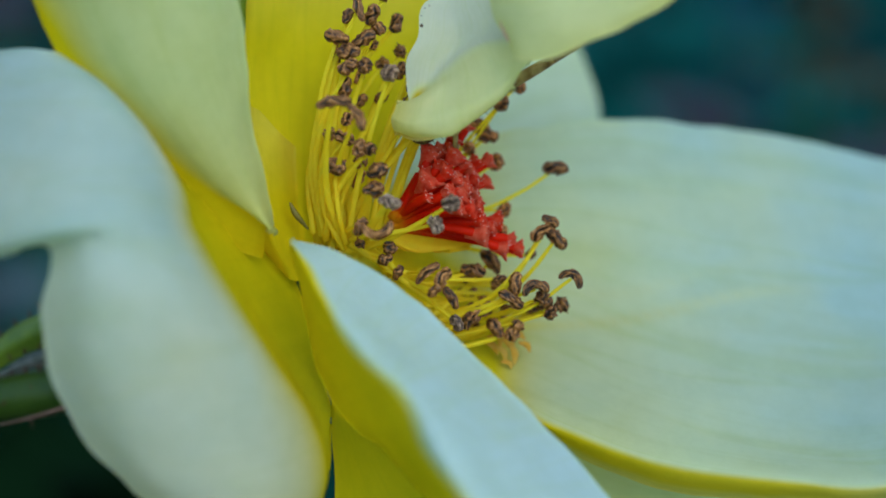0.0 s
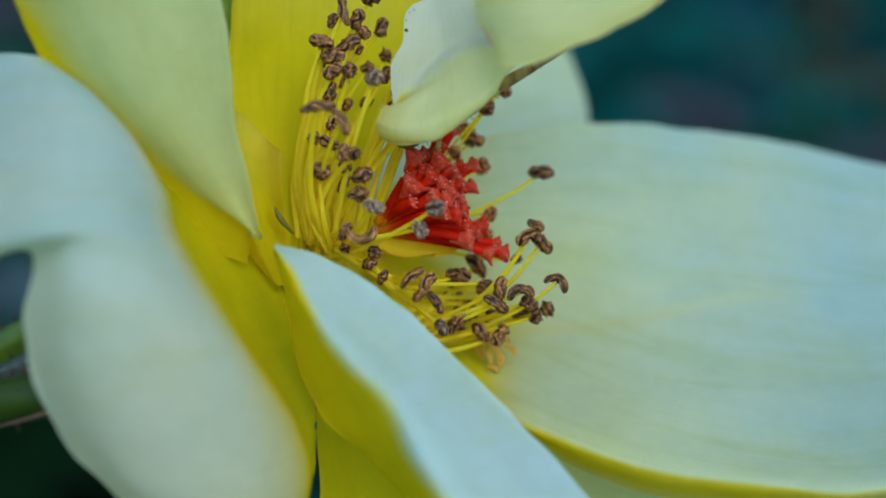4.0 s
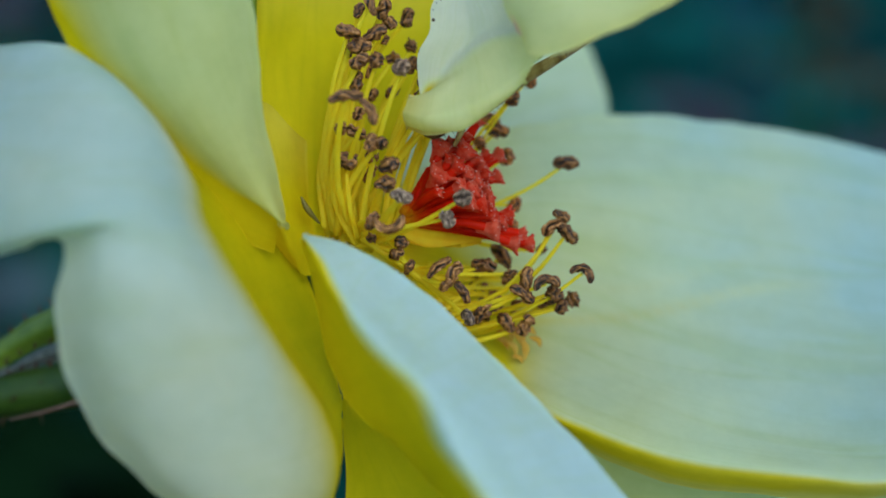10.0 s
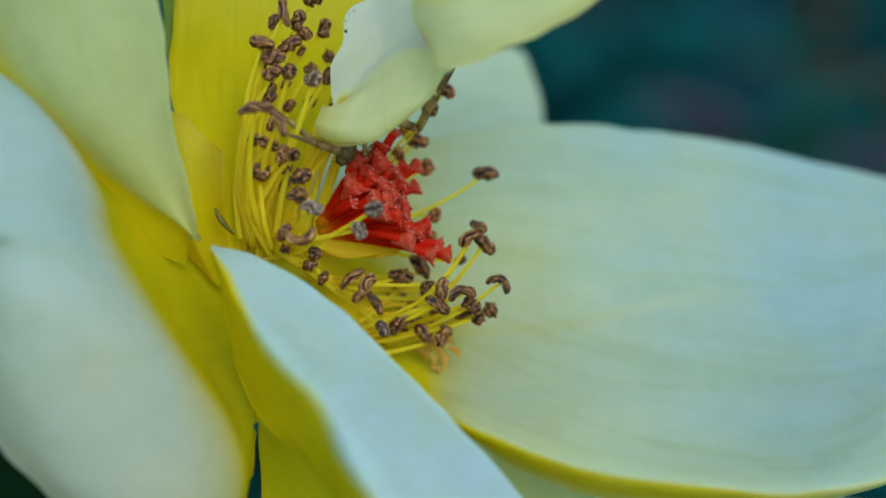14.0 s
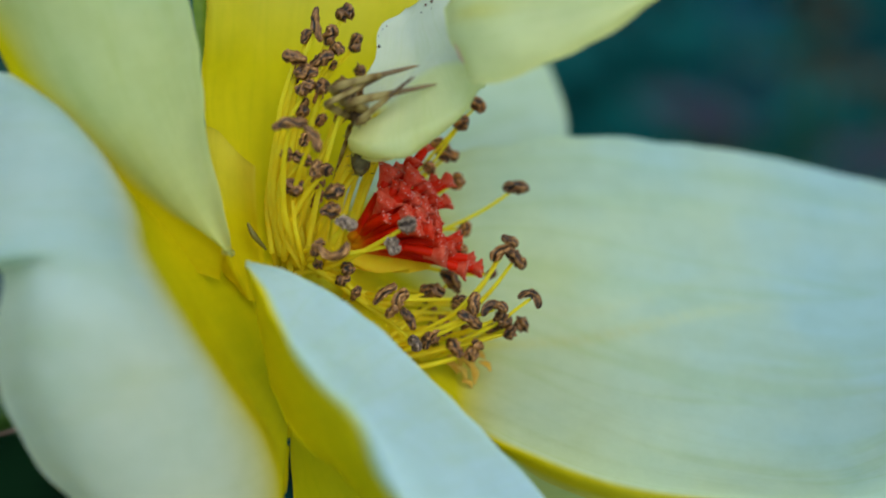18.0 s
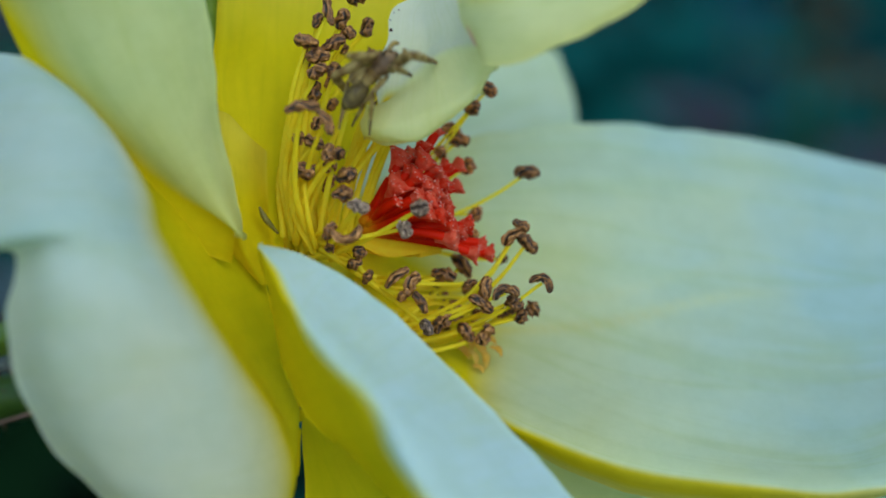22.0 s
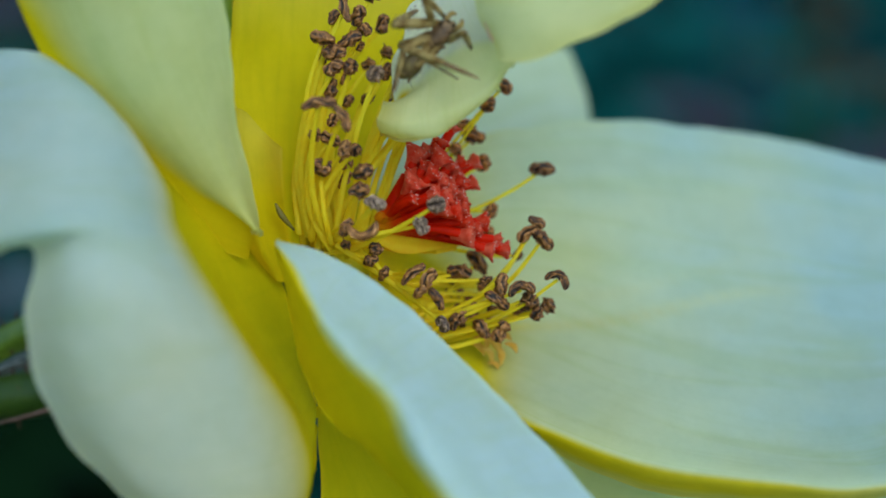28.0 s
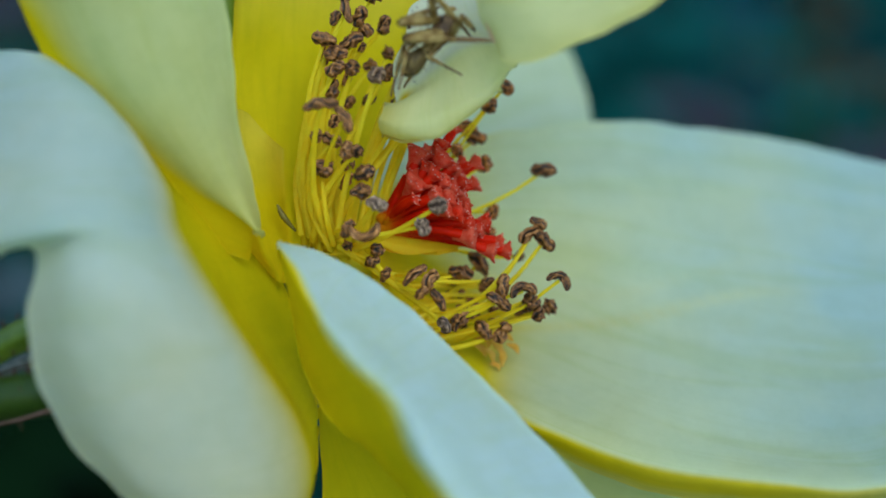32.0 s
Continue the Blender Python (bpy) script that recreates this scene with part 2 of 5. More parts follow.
def sheet(cage, nu, nv, tone, across=False, thick=0.28, ruffle=0.12, seed=0):
    """A petal: a smooth curved sheet through a small cage of guide points (mm), with thickness and a soft ruffle.
    tone(u, v): how far from the yellow claw (0) to the cream margin (1) the skin lies, u along the guide lines' order, v along each line."""
    rows = [[Vector(p) for p in row] for row in cage]
    grid = []
    for i in range(nu + 1):
        s = i / nu
        line = [glide([row[k] for row in rows], s) for k in range(len(rows[0]))]
        grid.append([glide(line, j / nv) for j in range(nv + 1)])
    for i in range(nu + 1):
        for j in range(nv + 1):
            p = grid[i][j]
            w = noise.noise_vector(p * 0.16 + Vector((seed * 7.3, 0, seed))) * 2 + noise.noise_vector(p * 0.45 + Vector((seed, 3, 0)))
            edge = max(abs(2 * i / nu - 1), abs(2 * j / nv - 1)) ** 3
            grid[i][j] = p + w * ruffle * (0.5 + edge)
    bm = bmesh.new()
    lay = bm.verts.layers.float.new("along")
    uv = bm.loops.layers.uv.new("UVMap")
    skin, normals = [], []
    for i in range(nu + 1):
        row, line = [], []
        for j in range(nv + 1):
            du = grid[min(i + 1, nu)][j] - grid[max(i - 1, 0)][j]
            dv = grid[i][min(j + 1, nv)] - grid[i][max(j - 1, 0)]
            nrm = du.cross(dv)
            line.append(nrm.normalized() if nrm.length > 1e-9 else Vector((0, 1, 0)))
            v = bm.verts.new(grid[i][j] * MM)
            v[lay] = tone(i / nu, j / nv)
            row.append(v)
        skin.append(row)
        normals.append(line)

    def quad(vs, cs):
        try:
            f = bm.faces.new(vs)
        except ValueError:
            return
        for loop, (i, j) in zip(f.loops, cs):
            loop[uv].uv = (j / nv, i / nu) if across else (i / nu, j / nv)

    for i in range(nu):
        for j in range(nv):
            cs = [(i, j), (i + 1, j), (i + 1, j + 1), (i, j + 1)]
            quad([skin[r][c] for r, c in cs], cs)
    # the margin turns over into a narrow lip, which gives the petal its thickness
    ring = [(i, 0) for i in range(nu)] + [(nu, j) for j in range(nv)] + [(i, nv) for i in range(nu, 0, -1)] + [(0, j) for j in range(nv, 0, -1)]
    lip = []
    for i, j in ring:
        inner = grid[min(max(i, 1), nu - 1)][min(max(j, 1), nv - 1)] - grid[i][j]
        n = normals[i][j] if normals[i][j].y > 0 else -normals[i][j]
        v = bm.verts.new((grid[i][j] + n * thick + inner.normalized() * 0.15) * MM)
        v[lay] = skin[i][j][lay]
        lip.append(v)
    for k in range(len(ring)):
        m = (k + 1) % len(ring)
        (i, j), (p, q) = ring[k], ring[m]
        quad([skin[i][j], skin[p][q], lip[m], lip[k]], [(i, j), (p, q), (p, q), (i, j)])
    return bm


def tube(bm, pts, radii, sides=8, steps=10, flat=1.0):
    """A tapered tube along the smooth curve through pts (mm), with rounded ends."""
    pts = [Vector(p) for p in pts]
    rad = [Vector((r, 0, 0)) for r in radii]
    rings = []
    up = Vector((0.21, -0.9, 0.37))
    for k in range(steps + 1):
        t = k / steps
        p, q = glide(pts, t), glide(pts, min(t + 0.01, 1.0)) - glide(pts, max(t - 0.01, 0.0))
        q = q.normalized() if q.length > 1e-9 else Vector((0, 0, 1))
        x = q.cross(up).normalized()
        y = q.cross(x)
        r = max(glide(rad, t).x, 0.01)
        rings.append([bm.verts.new((p + (x * math.cos(a) + y * math.sin(a) * flat) * r) * MM) for a in (2 * math.pi * s / sides for s in range(sides))])
        last = (p, q, r)
        if k == 0:
            first = (p, q, r)
    for r0, r1 in zip(rings, rings[1:]):
        for s in range(sides):
            bm.faces.new((r0[s], r0[(s + 1) % sides], r1[(s + 1) % sides], r1[s]))
    for ring, (p, q, r), sign in ((rings[0], first, -1), (rings[-1], last, 1)):
        tip = bm.verts.new((p + q * r * 0.6 * sign) * MM)
        for s in range(sides):
            vs = (ring[(s + 1) % sides], ring[s], tip)
            bm.faces.new(vs if sign < 0 else vs[::-1])
    return bm


def lump(bm, centre, size, seed, rough=0.18, sub=2, m=None):
    """An uneven rounded body (mm)."""
    made = bmesh.ops.create_icosphere(bm, subdivisions=sub, radius=1.0)["verts"]
    for v in made:
        d = v.co.copy()
        k = 1 + rough * noise.noise(d * 1.6 + Vector((seed * 3.1, seed, 0))) + rough * 0.5 * noise.noise(d * 4 + Vector((0, seed, seed * 2.3)))
        p = Vector((d.x * size[0], d.y * size[1], d.z * size[2])) * k
        if m is not None:
            p = m @ p
        v.co = (p + Vector(centre)) * MM
    return bm


rnd = random.Random(11)

# ---- the rose
rose = tagged(new("rose"), "pale yellow rose in full bloom with red pistil and brown stamens", "flower")
rose.matrix_world = HOLD


def petal(name, cage, nu, nv, tone, label, mat=M_PETAL, **kw):
    return part(name, sheet(cage, nu, nv, tone, **kw), mat, rose, label)


def step(a, b, x):
    f = min(max((x - a) / (b - a), 0.0), 1.0)
    return f * f * (3 - 2 * f)


def broad_tone(u, v):
    """Lemon at the claw and on the rolled rim, cream between, with two long fine veins; sky blue is painted in along
    the top and right.
    """
    tone = (0.62 * step(0.022 + 0.10 * step(0.32, 0.5, v), 0.25 + 0.08 * step(0.32, 0.5, v), u) + 0.38 * max(step(0.2, 0.75, u) * (1 - 0.5 * step(0.3, 0.7, v)), 0.8 * step(0.2, 0.45, u) * (1 - step(0.02, 0.35, v)))) * (1 - 0.80 * step(0.785, 0.83, v) * (1 - 0.45 * step(0.55, 0.9, u)) + 0.25 * step(0.9, 1.0, v))
    long_vein = math.exp(-((v - 0.53 + 0.24 * step(0.2, 0.62, u)) / 0.010) ** 2) * step(0.12, 0.3, u) * (1 - step(0.48, 0.68, u))
    short_vein = math.exp(-((v - 0.43 + 0.22 * step(0.25, 0.65, u)) / 0.009) ** 2) * step(0.25, 0.4, u) * (1 - step(0.45, 0.6, u))
    return tone - 0.15 * long_vein - 0.07 * short_vein


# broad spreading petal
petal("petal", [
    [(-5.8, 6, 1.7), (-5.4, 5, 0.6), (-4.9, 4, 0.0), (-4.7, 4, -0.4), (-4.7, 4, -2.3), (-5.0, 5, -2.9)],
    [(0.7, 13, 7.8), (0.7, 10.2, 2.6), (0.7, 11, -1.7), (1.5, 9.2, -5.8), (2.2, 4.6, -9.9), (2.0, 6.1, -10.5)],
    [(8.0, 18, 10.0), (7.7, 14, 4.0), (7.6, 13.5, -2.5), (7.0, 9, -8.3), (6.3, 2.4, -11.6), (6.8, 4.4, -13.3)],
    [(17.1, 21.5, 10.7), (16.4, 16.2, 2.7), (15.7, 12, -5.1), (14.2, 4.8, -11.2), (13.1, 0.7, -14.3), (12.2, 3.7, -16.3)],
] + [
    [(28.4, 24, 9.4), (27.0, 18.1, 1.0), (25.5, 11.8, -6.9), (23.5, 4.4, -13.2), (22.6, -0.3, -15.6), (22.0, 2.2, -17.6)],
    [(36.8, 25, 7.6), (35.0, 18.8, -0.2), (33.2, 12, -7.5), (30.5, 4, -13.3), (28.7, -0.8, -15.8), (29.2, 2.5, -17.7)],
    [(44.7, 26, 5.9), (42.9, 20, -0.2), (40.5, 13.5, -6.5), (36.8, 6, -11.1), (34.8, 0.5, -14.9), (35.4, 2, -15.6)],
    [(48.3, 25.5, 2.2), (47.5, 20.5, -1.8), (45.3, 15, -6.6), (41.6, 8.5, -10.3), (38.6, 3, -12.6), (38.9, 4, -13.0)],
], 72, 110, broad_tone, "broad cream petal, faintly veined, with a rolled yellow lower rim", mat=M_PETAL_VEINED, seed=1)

# petal beneath it
petal("petal", [
    [(4.8, 8, -12.6), (4.8, 9, -15.0), (4.9, 10, -18.5)],
    [(12.3, 8, -15.5), (12.4, 9, -18.3), (12.5, 10, -21.9)],
    [(21.6, 9, -17.1), (21.4, 8, -19.8), (21.6, 9, -23.4)],
    [(31.0, 10, -17.8), (31.6, 9, -20.4), (30.7, 9, -23.8)],
    [(39.0, 11, -18.7), (39.5, 10, -21.5), (38.2, 10, -24.0)],
], 24, 12, lambda u, v: 0.45 + 0.5 * u, "cream petal tucked under the broad one", seed=2)

# front petal, folded along its length; yellow shade and sky blue painted either side
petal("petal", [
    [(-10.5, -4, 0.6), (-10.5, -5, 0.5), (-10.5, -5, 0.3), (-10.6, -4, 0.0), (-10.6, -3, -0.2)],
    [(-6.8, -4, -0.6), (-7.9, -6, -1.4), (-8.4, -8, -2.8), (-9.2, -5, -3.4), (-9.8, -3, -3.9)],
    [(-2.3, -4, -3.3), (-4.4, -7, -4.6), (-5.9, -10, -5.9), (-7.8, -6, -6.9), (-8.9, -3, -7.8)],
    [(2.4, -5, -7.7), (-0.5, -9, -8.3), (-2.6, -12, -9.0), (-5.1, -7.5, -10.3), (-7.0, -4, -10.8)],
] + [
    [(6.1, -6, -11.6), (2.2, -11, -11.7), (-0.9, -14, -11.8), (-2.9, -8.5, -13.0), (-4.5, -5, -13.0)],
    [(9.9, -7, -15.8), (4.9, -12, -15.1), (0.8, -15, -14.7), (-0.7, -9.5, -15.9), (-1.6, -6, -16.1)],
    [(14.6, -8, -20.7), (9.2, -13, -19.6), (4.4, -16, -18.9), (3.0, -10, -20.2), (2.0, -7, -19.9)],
], 48, 32, lambda u, v: 1.0 - 0.92 * step(0.47, 0.60, v + 0.03 * math.sin(17 * u) + 0.13 * (1 - step(0.05, 0.4, u))), "front petal folded lengthwise, yellow shade painted outside and sky blue within", mat=M_PETAL_SKY, across=True, seed=3)

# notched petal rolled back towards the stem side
# upper lobe toned bluer than the lower: sky sheen put into the colour
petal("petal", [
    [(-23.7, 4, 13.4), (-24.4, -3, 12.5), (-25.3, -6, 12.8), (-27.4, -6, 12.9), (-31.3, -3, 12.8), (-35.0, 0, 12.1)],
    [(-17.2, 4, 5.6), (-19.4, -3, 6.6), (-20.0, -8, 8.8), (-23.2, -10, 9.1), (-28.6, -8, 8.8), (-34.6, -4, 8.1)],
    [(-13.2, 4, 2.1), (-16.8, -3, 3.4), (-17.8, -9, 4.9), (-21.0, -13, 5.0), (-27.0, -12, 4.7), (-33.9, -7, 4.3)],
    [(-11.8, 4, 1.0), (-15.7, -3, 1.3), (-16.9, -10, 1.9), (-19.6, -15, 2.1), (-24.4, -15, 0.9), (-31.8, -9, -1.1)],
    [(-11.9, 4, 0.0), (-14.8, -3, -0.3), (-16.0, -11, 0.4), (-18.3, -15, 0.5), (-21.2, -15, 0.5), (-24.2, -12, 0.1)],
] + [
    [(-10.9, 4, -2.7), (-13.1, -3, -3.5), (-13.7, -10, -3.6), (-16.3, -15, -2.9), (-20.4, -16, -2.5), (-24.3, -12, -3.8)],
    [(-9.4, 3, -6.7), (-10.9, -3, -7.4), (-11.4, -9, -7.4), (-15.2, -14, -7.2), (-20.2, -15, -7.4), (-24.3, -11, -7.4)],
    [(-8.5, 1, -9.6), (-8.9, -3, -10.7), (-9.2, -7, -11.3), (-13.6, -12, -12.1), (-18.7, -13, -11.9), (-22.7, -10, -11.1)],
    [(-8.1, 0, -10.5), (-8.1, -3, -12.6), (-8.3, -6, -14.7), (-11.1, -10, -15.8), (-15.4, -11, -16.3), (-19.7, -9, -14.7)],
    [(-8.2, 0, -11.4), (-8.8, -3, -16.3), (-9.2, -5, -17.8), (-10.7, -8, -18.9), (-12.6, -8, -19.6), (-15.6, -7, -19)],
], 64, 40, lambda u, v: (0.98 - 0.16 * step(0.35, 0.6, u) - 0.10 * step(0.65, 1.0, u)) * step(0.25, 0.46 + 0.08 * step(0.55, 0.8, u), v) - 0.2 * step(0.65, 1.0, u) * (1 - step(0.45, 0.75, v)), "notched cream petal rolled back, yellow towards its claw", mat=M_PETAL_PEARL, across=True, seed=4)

# tall upright petal
petal("petal", [
    [(-12.8, -1, -0.8), (-12.4, -2, 1.5), (-12.1, -3, 1.2), (-11.9, -3, 1.0), (-12.0, -1, 0.9)],
    [(-17.8, -1.5, 1.0), (-17.0, -3, 4.3), (-15.0, -4, 4.1), (-13.2, -3.8, 3.9), (-12.3, -2, 4.3)],
    [(-21.6, -3.8, 5.6), (-20.8, -5, 8.0), (-17.7, -6.4, 8.1), (-14.8, -5.6, 8.2), (-12.9, -3, 8.4)],
] + [
    [(-24.5, -5.4, 11.3), (-24.2, -6, 12.0), (-20.0, -8, 12.0), (-16.0, -7, 12.1), (-13.4, -4, 12.5)],
    [(-26.5, -6.5, 15.6), (-25.9, -7.1, 15.7), (-21.5, -9, 15.7), (-16.8, -8, 15.9), (-13.8, -5, 16.0)],
    [(-27.7, -7.5, 19.0), (-27.1, -8.1, 19.0), (-22.5, -10, 19.3), (-17.9, -9, 19.8), (-14.4, -6, 20.2)],
    [(-27.2, -7.5, 22.5), (-26.6, -8.1, 22.5), (-22.0, -12, 22.5), (-17.8, -11, 23.1), (-15.6, -6, 23.4)],
], 44, 36, lambda u, v: (0.48 + 0.20 * u) * (1 - (1 - step(0.20, 0.46, v)) * (1 - 0.85 * step(0.5, 0.95, u))), "tall upright petal, pale lemon, smooth", seed=5)

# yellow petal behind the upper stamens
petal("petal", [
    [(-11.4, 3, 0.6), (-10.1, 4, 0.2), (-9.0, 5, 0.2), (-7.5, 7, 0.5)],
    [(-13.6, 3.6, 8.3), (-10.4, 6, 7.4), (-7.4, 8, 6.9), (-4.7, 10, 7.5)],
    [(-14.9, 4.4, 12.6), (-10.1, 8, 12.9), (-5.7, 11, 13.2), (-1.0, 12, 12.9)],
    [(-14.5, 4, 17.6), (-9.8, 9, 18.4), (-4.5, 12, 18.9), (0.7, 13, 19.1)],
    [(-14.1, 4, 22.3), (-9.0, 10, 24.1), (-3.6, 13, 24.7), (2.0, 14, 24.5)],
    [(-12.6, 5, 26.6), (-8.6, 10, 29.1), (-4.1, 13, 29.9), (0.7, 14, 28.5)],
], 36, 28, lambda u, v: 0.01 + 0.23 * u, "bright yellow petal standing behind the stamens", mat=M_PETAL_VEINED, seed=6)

# yellow claw between the two
petal("petal", [
    [(-15.1, 3, 10.3), (-13.6, 3, 9.7), (-12.4, 3, 8.1), (-11.2, 5, 7.3)],
    [(-14.6, 2, 6.3), (-13.3, 1, 5.8), (-12.1, 2, 5.5), (-10.9, 4, 5.2)],
    [(-13.7, 1, 2.7), (-12.6, 0, 2.5), (-11.8, 1, 2.4), (-10.7, 4, 2.2)],
    [(-12.9, 1, 0.4), (-12.0, 0, 0.3), (-11.4, 1, 0.2), (-10.2, 3, 0.0)],
    [(-12.0, 3, -1.5), (-11.1, 2, -1.9), (-10.4, 3, -1.9), (-9.7, 4, -1.6)],
], 20, 14, lambda u, v: 0.2 - 0.2 * u, "narrow yellow claw of an inner petal", seed=7)

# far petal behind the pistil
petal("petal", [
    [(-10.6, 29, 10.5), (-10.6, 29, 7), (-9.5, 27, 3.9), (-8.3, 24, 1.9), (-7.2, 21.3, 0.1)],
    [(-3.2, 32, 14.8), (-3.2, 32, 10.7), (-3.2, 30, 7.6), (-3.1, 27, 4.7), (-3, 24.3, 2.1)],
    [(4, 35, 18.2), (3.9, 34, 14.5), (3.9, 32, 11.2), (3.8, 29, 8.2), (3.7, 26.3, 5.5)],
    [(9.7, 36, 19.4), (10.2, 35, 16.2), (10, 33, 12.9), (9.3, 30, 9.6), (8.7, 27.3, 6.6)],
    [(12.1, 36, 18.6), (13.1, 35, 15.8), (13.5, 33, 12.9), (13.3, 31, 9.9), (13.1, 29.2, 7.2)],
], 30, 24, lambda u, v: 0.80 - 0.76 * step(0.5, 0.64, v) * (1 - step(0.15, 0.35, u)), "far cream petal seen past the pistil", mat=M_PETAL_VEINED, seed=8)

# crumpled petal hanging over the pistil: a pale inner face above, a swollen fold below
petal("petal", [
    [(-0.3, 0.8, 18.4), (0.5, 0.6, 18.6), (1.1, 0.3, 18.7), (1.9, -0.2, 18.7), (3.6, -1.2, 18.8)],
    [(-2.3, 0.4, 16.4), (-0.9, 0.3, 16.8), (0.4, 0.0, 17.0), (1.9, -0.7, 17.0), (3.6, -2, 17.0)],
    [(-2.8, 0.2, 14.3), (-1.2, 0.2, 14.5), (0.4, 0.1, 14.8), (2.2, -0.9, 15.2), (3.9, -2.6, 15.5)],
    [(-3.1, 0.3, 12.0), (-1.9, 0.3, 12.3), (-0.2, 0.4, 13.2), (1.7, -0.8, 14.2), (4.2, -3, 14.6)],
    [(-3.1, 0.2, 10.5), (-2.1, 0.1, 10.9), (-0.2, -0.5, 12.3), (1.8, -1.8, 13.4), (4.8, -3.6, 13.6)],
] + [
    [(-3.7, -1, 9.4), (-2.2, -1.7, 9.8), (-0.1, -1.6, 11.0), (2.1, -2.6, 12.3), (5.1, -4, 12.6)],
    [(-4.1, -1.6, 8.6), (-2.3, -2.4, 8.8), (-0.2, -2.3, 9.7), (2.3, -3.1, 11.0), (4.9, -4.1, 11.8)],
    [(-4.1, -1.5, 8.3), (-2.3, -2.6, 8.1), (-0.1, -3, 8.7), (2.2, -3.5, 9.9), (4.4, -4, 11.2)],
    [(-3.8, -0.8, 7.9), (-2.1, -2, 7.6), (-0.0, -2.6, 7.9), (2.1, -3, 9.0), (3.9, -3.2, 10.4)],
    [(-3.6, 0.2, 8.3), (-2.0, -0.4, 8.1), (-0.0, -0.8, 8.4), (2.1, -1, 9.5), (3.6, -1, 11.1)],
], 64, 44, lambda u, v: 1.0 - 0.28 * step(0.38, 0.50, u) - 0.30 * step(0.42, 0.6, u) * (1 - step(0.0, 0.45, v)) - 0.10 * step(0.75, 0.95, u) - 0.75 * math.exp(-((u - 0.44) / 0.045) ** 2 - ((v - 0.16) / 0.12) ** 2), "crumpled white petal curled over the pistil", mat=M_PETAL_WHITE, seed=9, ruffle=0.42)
petal("petal", [
    [(2.1, -2.5, 17.2), (2.3, -3.2, 16.5), (2.6, -4, 15.7), (3.1, -4.4, 14.7), (3.5, -4.8, 13.8)],
    [(3.1, -4.5, 17.8), (3.4, -5.4, 16.5), (3.7, -6.2, 15.1), (4.1, -6.8, 13.7), (4.6, -7, 12.2)],
    [(5.4, -5.5, 18.3), (5.4, -7, 16.6), (5.7, -8.2, 15.0), (6.1, -8.6, 13.5), (6.6, -8.4, 12.1)],
    [(8.5, -6.5, 18.5), (8.5, -8, 16.7), (8.6, -9.2, 15.3), (8.8, -9.6, 13.9), (9.0, -9.4, 12.7)],
] + [
    [(11.9, -7.5, 18.5), (11.8, -9, 17.3), (11.8, -10, 16.2), (11.8, -10.3, 15.4), (11.8, -10, 14.7)],
    [(15.0, -8, 18.6), (14.9, -9, 18.1), (14.9, -9.8, 17.5), (14.9, -10, 17.0), (15.0, -9.8, 16.7)],
    [(16.4, -9, 18.3), (16.4, -9.2, 18.1), (16.5, -9.4, 18.0), (16.5, -9.4, 17.9), (16.4, -9.3, 17.8)],
], 56, 28, lambda u, v: 0.60 + 0.10 * math.sin(3.1 * v) - 0.22 * math.exp(-((v - 0.25) / 0.1) ** 2) * math.exp(-((u - 0.25) / 0.15) ** 2), "turned-over flap of the crumpled petal, pale lime", mat=M_PETAL_WHITE, seed=12, ruffle=0.26)
petal("petal", [
    [(1.6, 0.5, 18.1), (1.4, 0.5, 20.1), (1.1, 5, 22.2)],
    [(6.0, -1, 19.0), (6.0, -1.5, 20.8), (5.9, 5, 22.8)],
    [(11.2, -2, 19.2), (11.3, -2.5, 21.3), (11.3, 4.5, 22.9)],
    [(17.1, -3, 19.7), (17.7, -3.5, 21.5), (17.6, 4, 22.7)],
], 24, 14, lambda u, v: 0.9, "pale petal above the folded flap", mat=M_PETAL_WHITE, seed=13)
# rosy tinge where the flap folds over
part("fold", tube(bmesh.new(), [(3.0, -4.9, 14.7), (3.3, -5.1, 14.1), (3.5, -5.2, 13.6), (3.9, -5.4, 13.2)], (0.05, 0.16, 0.18, 0.05), 8, 10, 0.5), M_ROSY, rose, "rosy crease at the fold")

# yellow inner petal below the front fold
petal("petal", [
    [(-8.5, 3, -9.0), (-8.0, 3, -9.8), (-7.2, 2, -10.5)],
    [(-8.2, 3, -13.4), (-6.8, 2, -13.2), (-4.1, 2, -13.6)],
    [(-8.3, 3, -17.7), (-5.2, 2, -17.5), (-0.9, 2, -17.5)],
    [(-8.4, 3, -22.0), (-4.1, 2, -21.8), (1.8, 2, -21.8)],
], 16, 12, lambda u, v: -0.06, "bright yellow inner petal below the front fold", seed=10)

# pollen specks on the crumpled petal
for p, r in (((-2.05, -0.3, 15.1), 0.13), ((-1.85, -0.2, 16.3), 0.05), ((-2.1, -0.2, 15.8), 0.05), ((-1.55, -0.1, 16.5), 0.06), ((1.1, -0.4, 17.9), 0.11), ((1.5, -0.6, 18.1), 0.15), ((1.8, -0.7, 18.2), 0.1), ((0.8, -0.4, 17.4), 0.06), ((1.5, -0.7, 17.6), 0.06)):
    part("speck", lump(bmesh.new(), p, (r, r * 0.7, r), len(rose.children), 0.5, 1), M_ANTHER, rose, "dark pollen speck")

# receptacle: the disc on which filaments and styles stand
bm = lump(bmesh.new(), (-7.1, 7, -0.2), (3.6, 2.4, 2.6), 3, 0.08, 3)
part("receptacle", bm, M_FILAMENT, rose, "yellow domed flower disc")


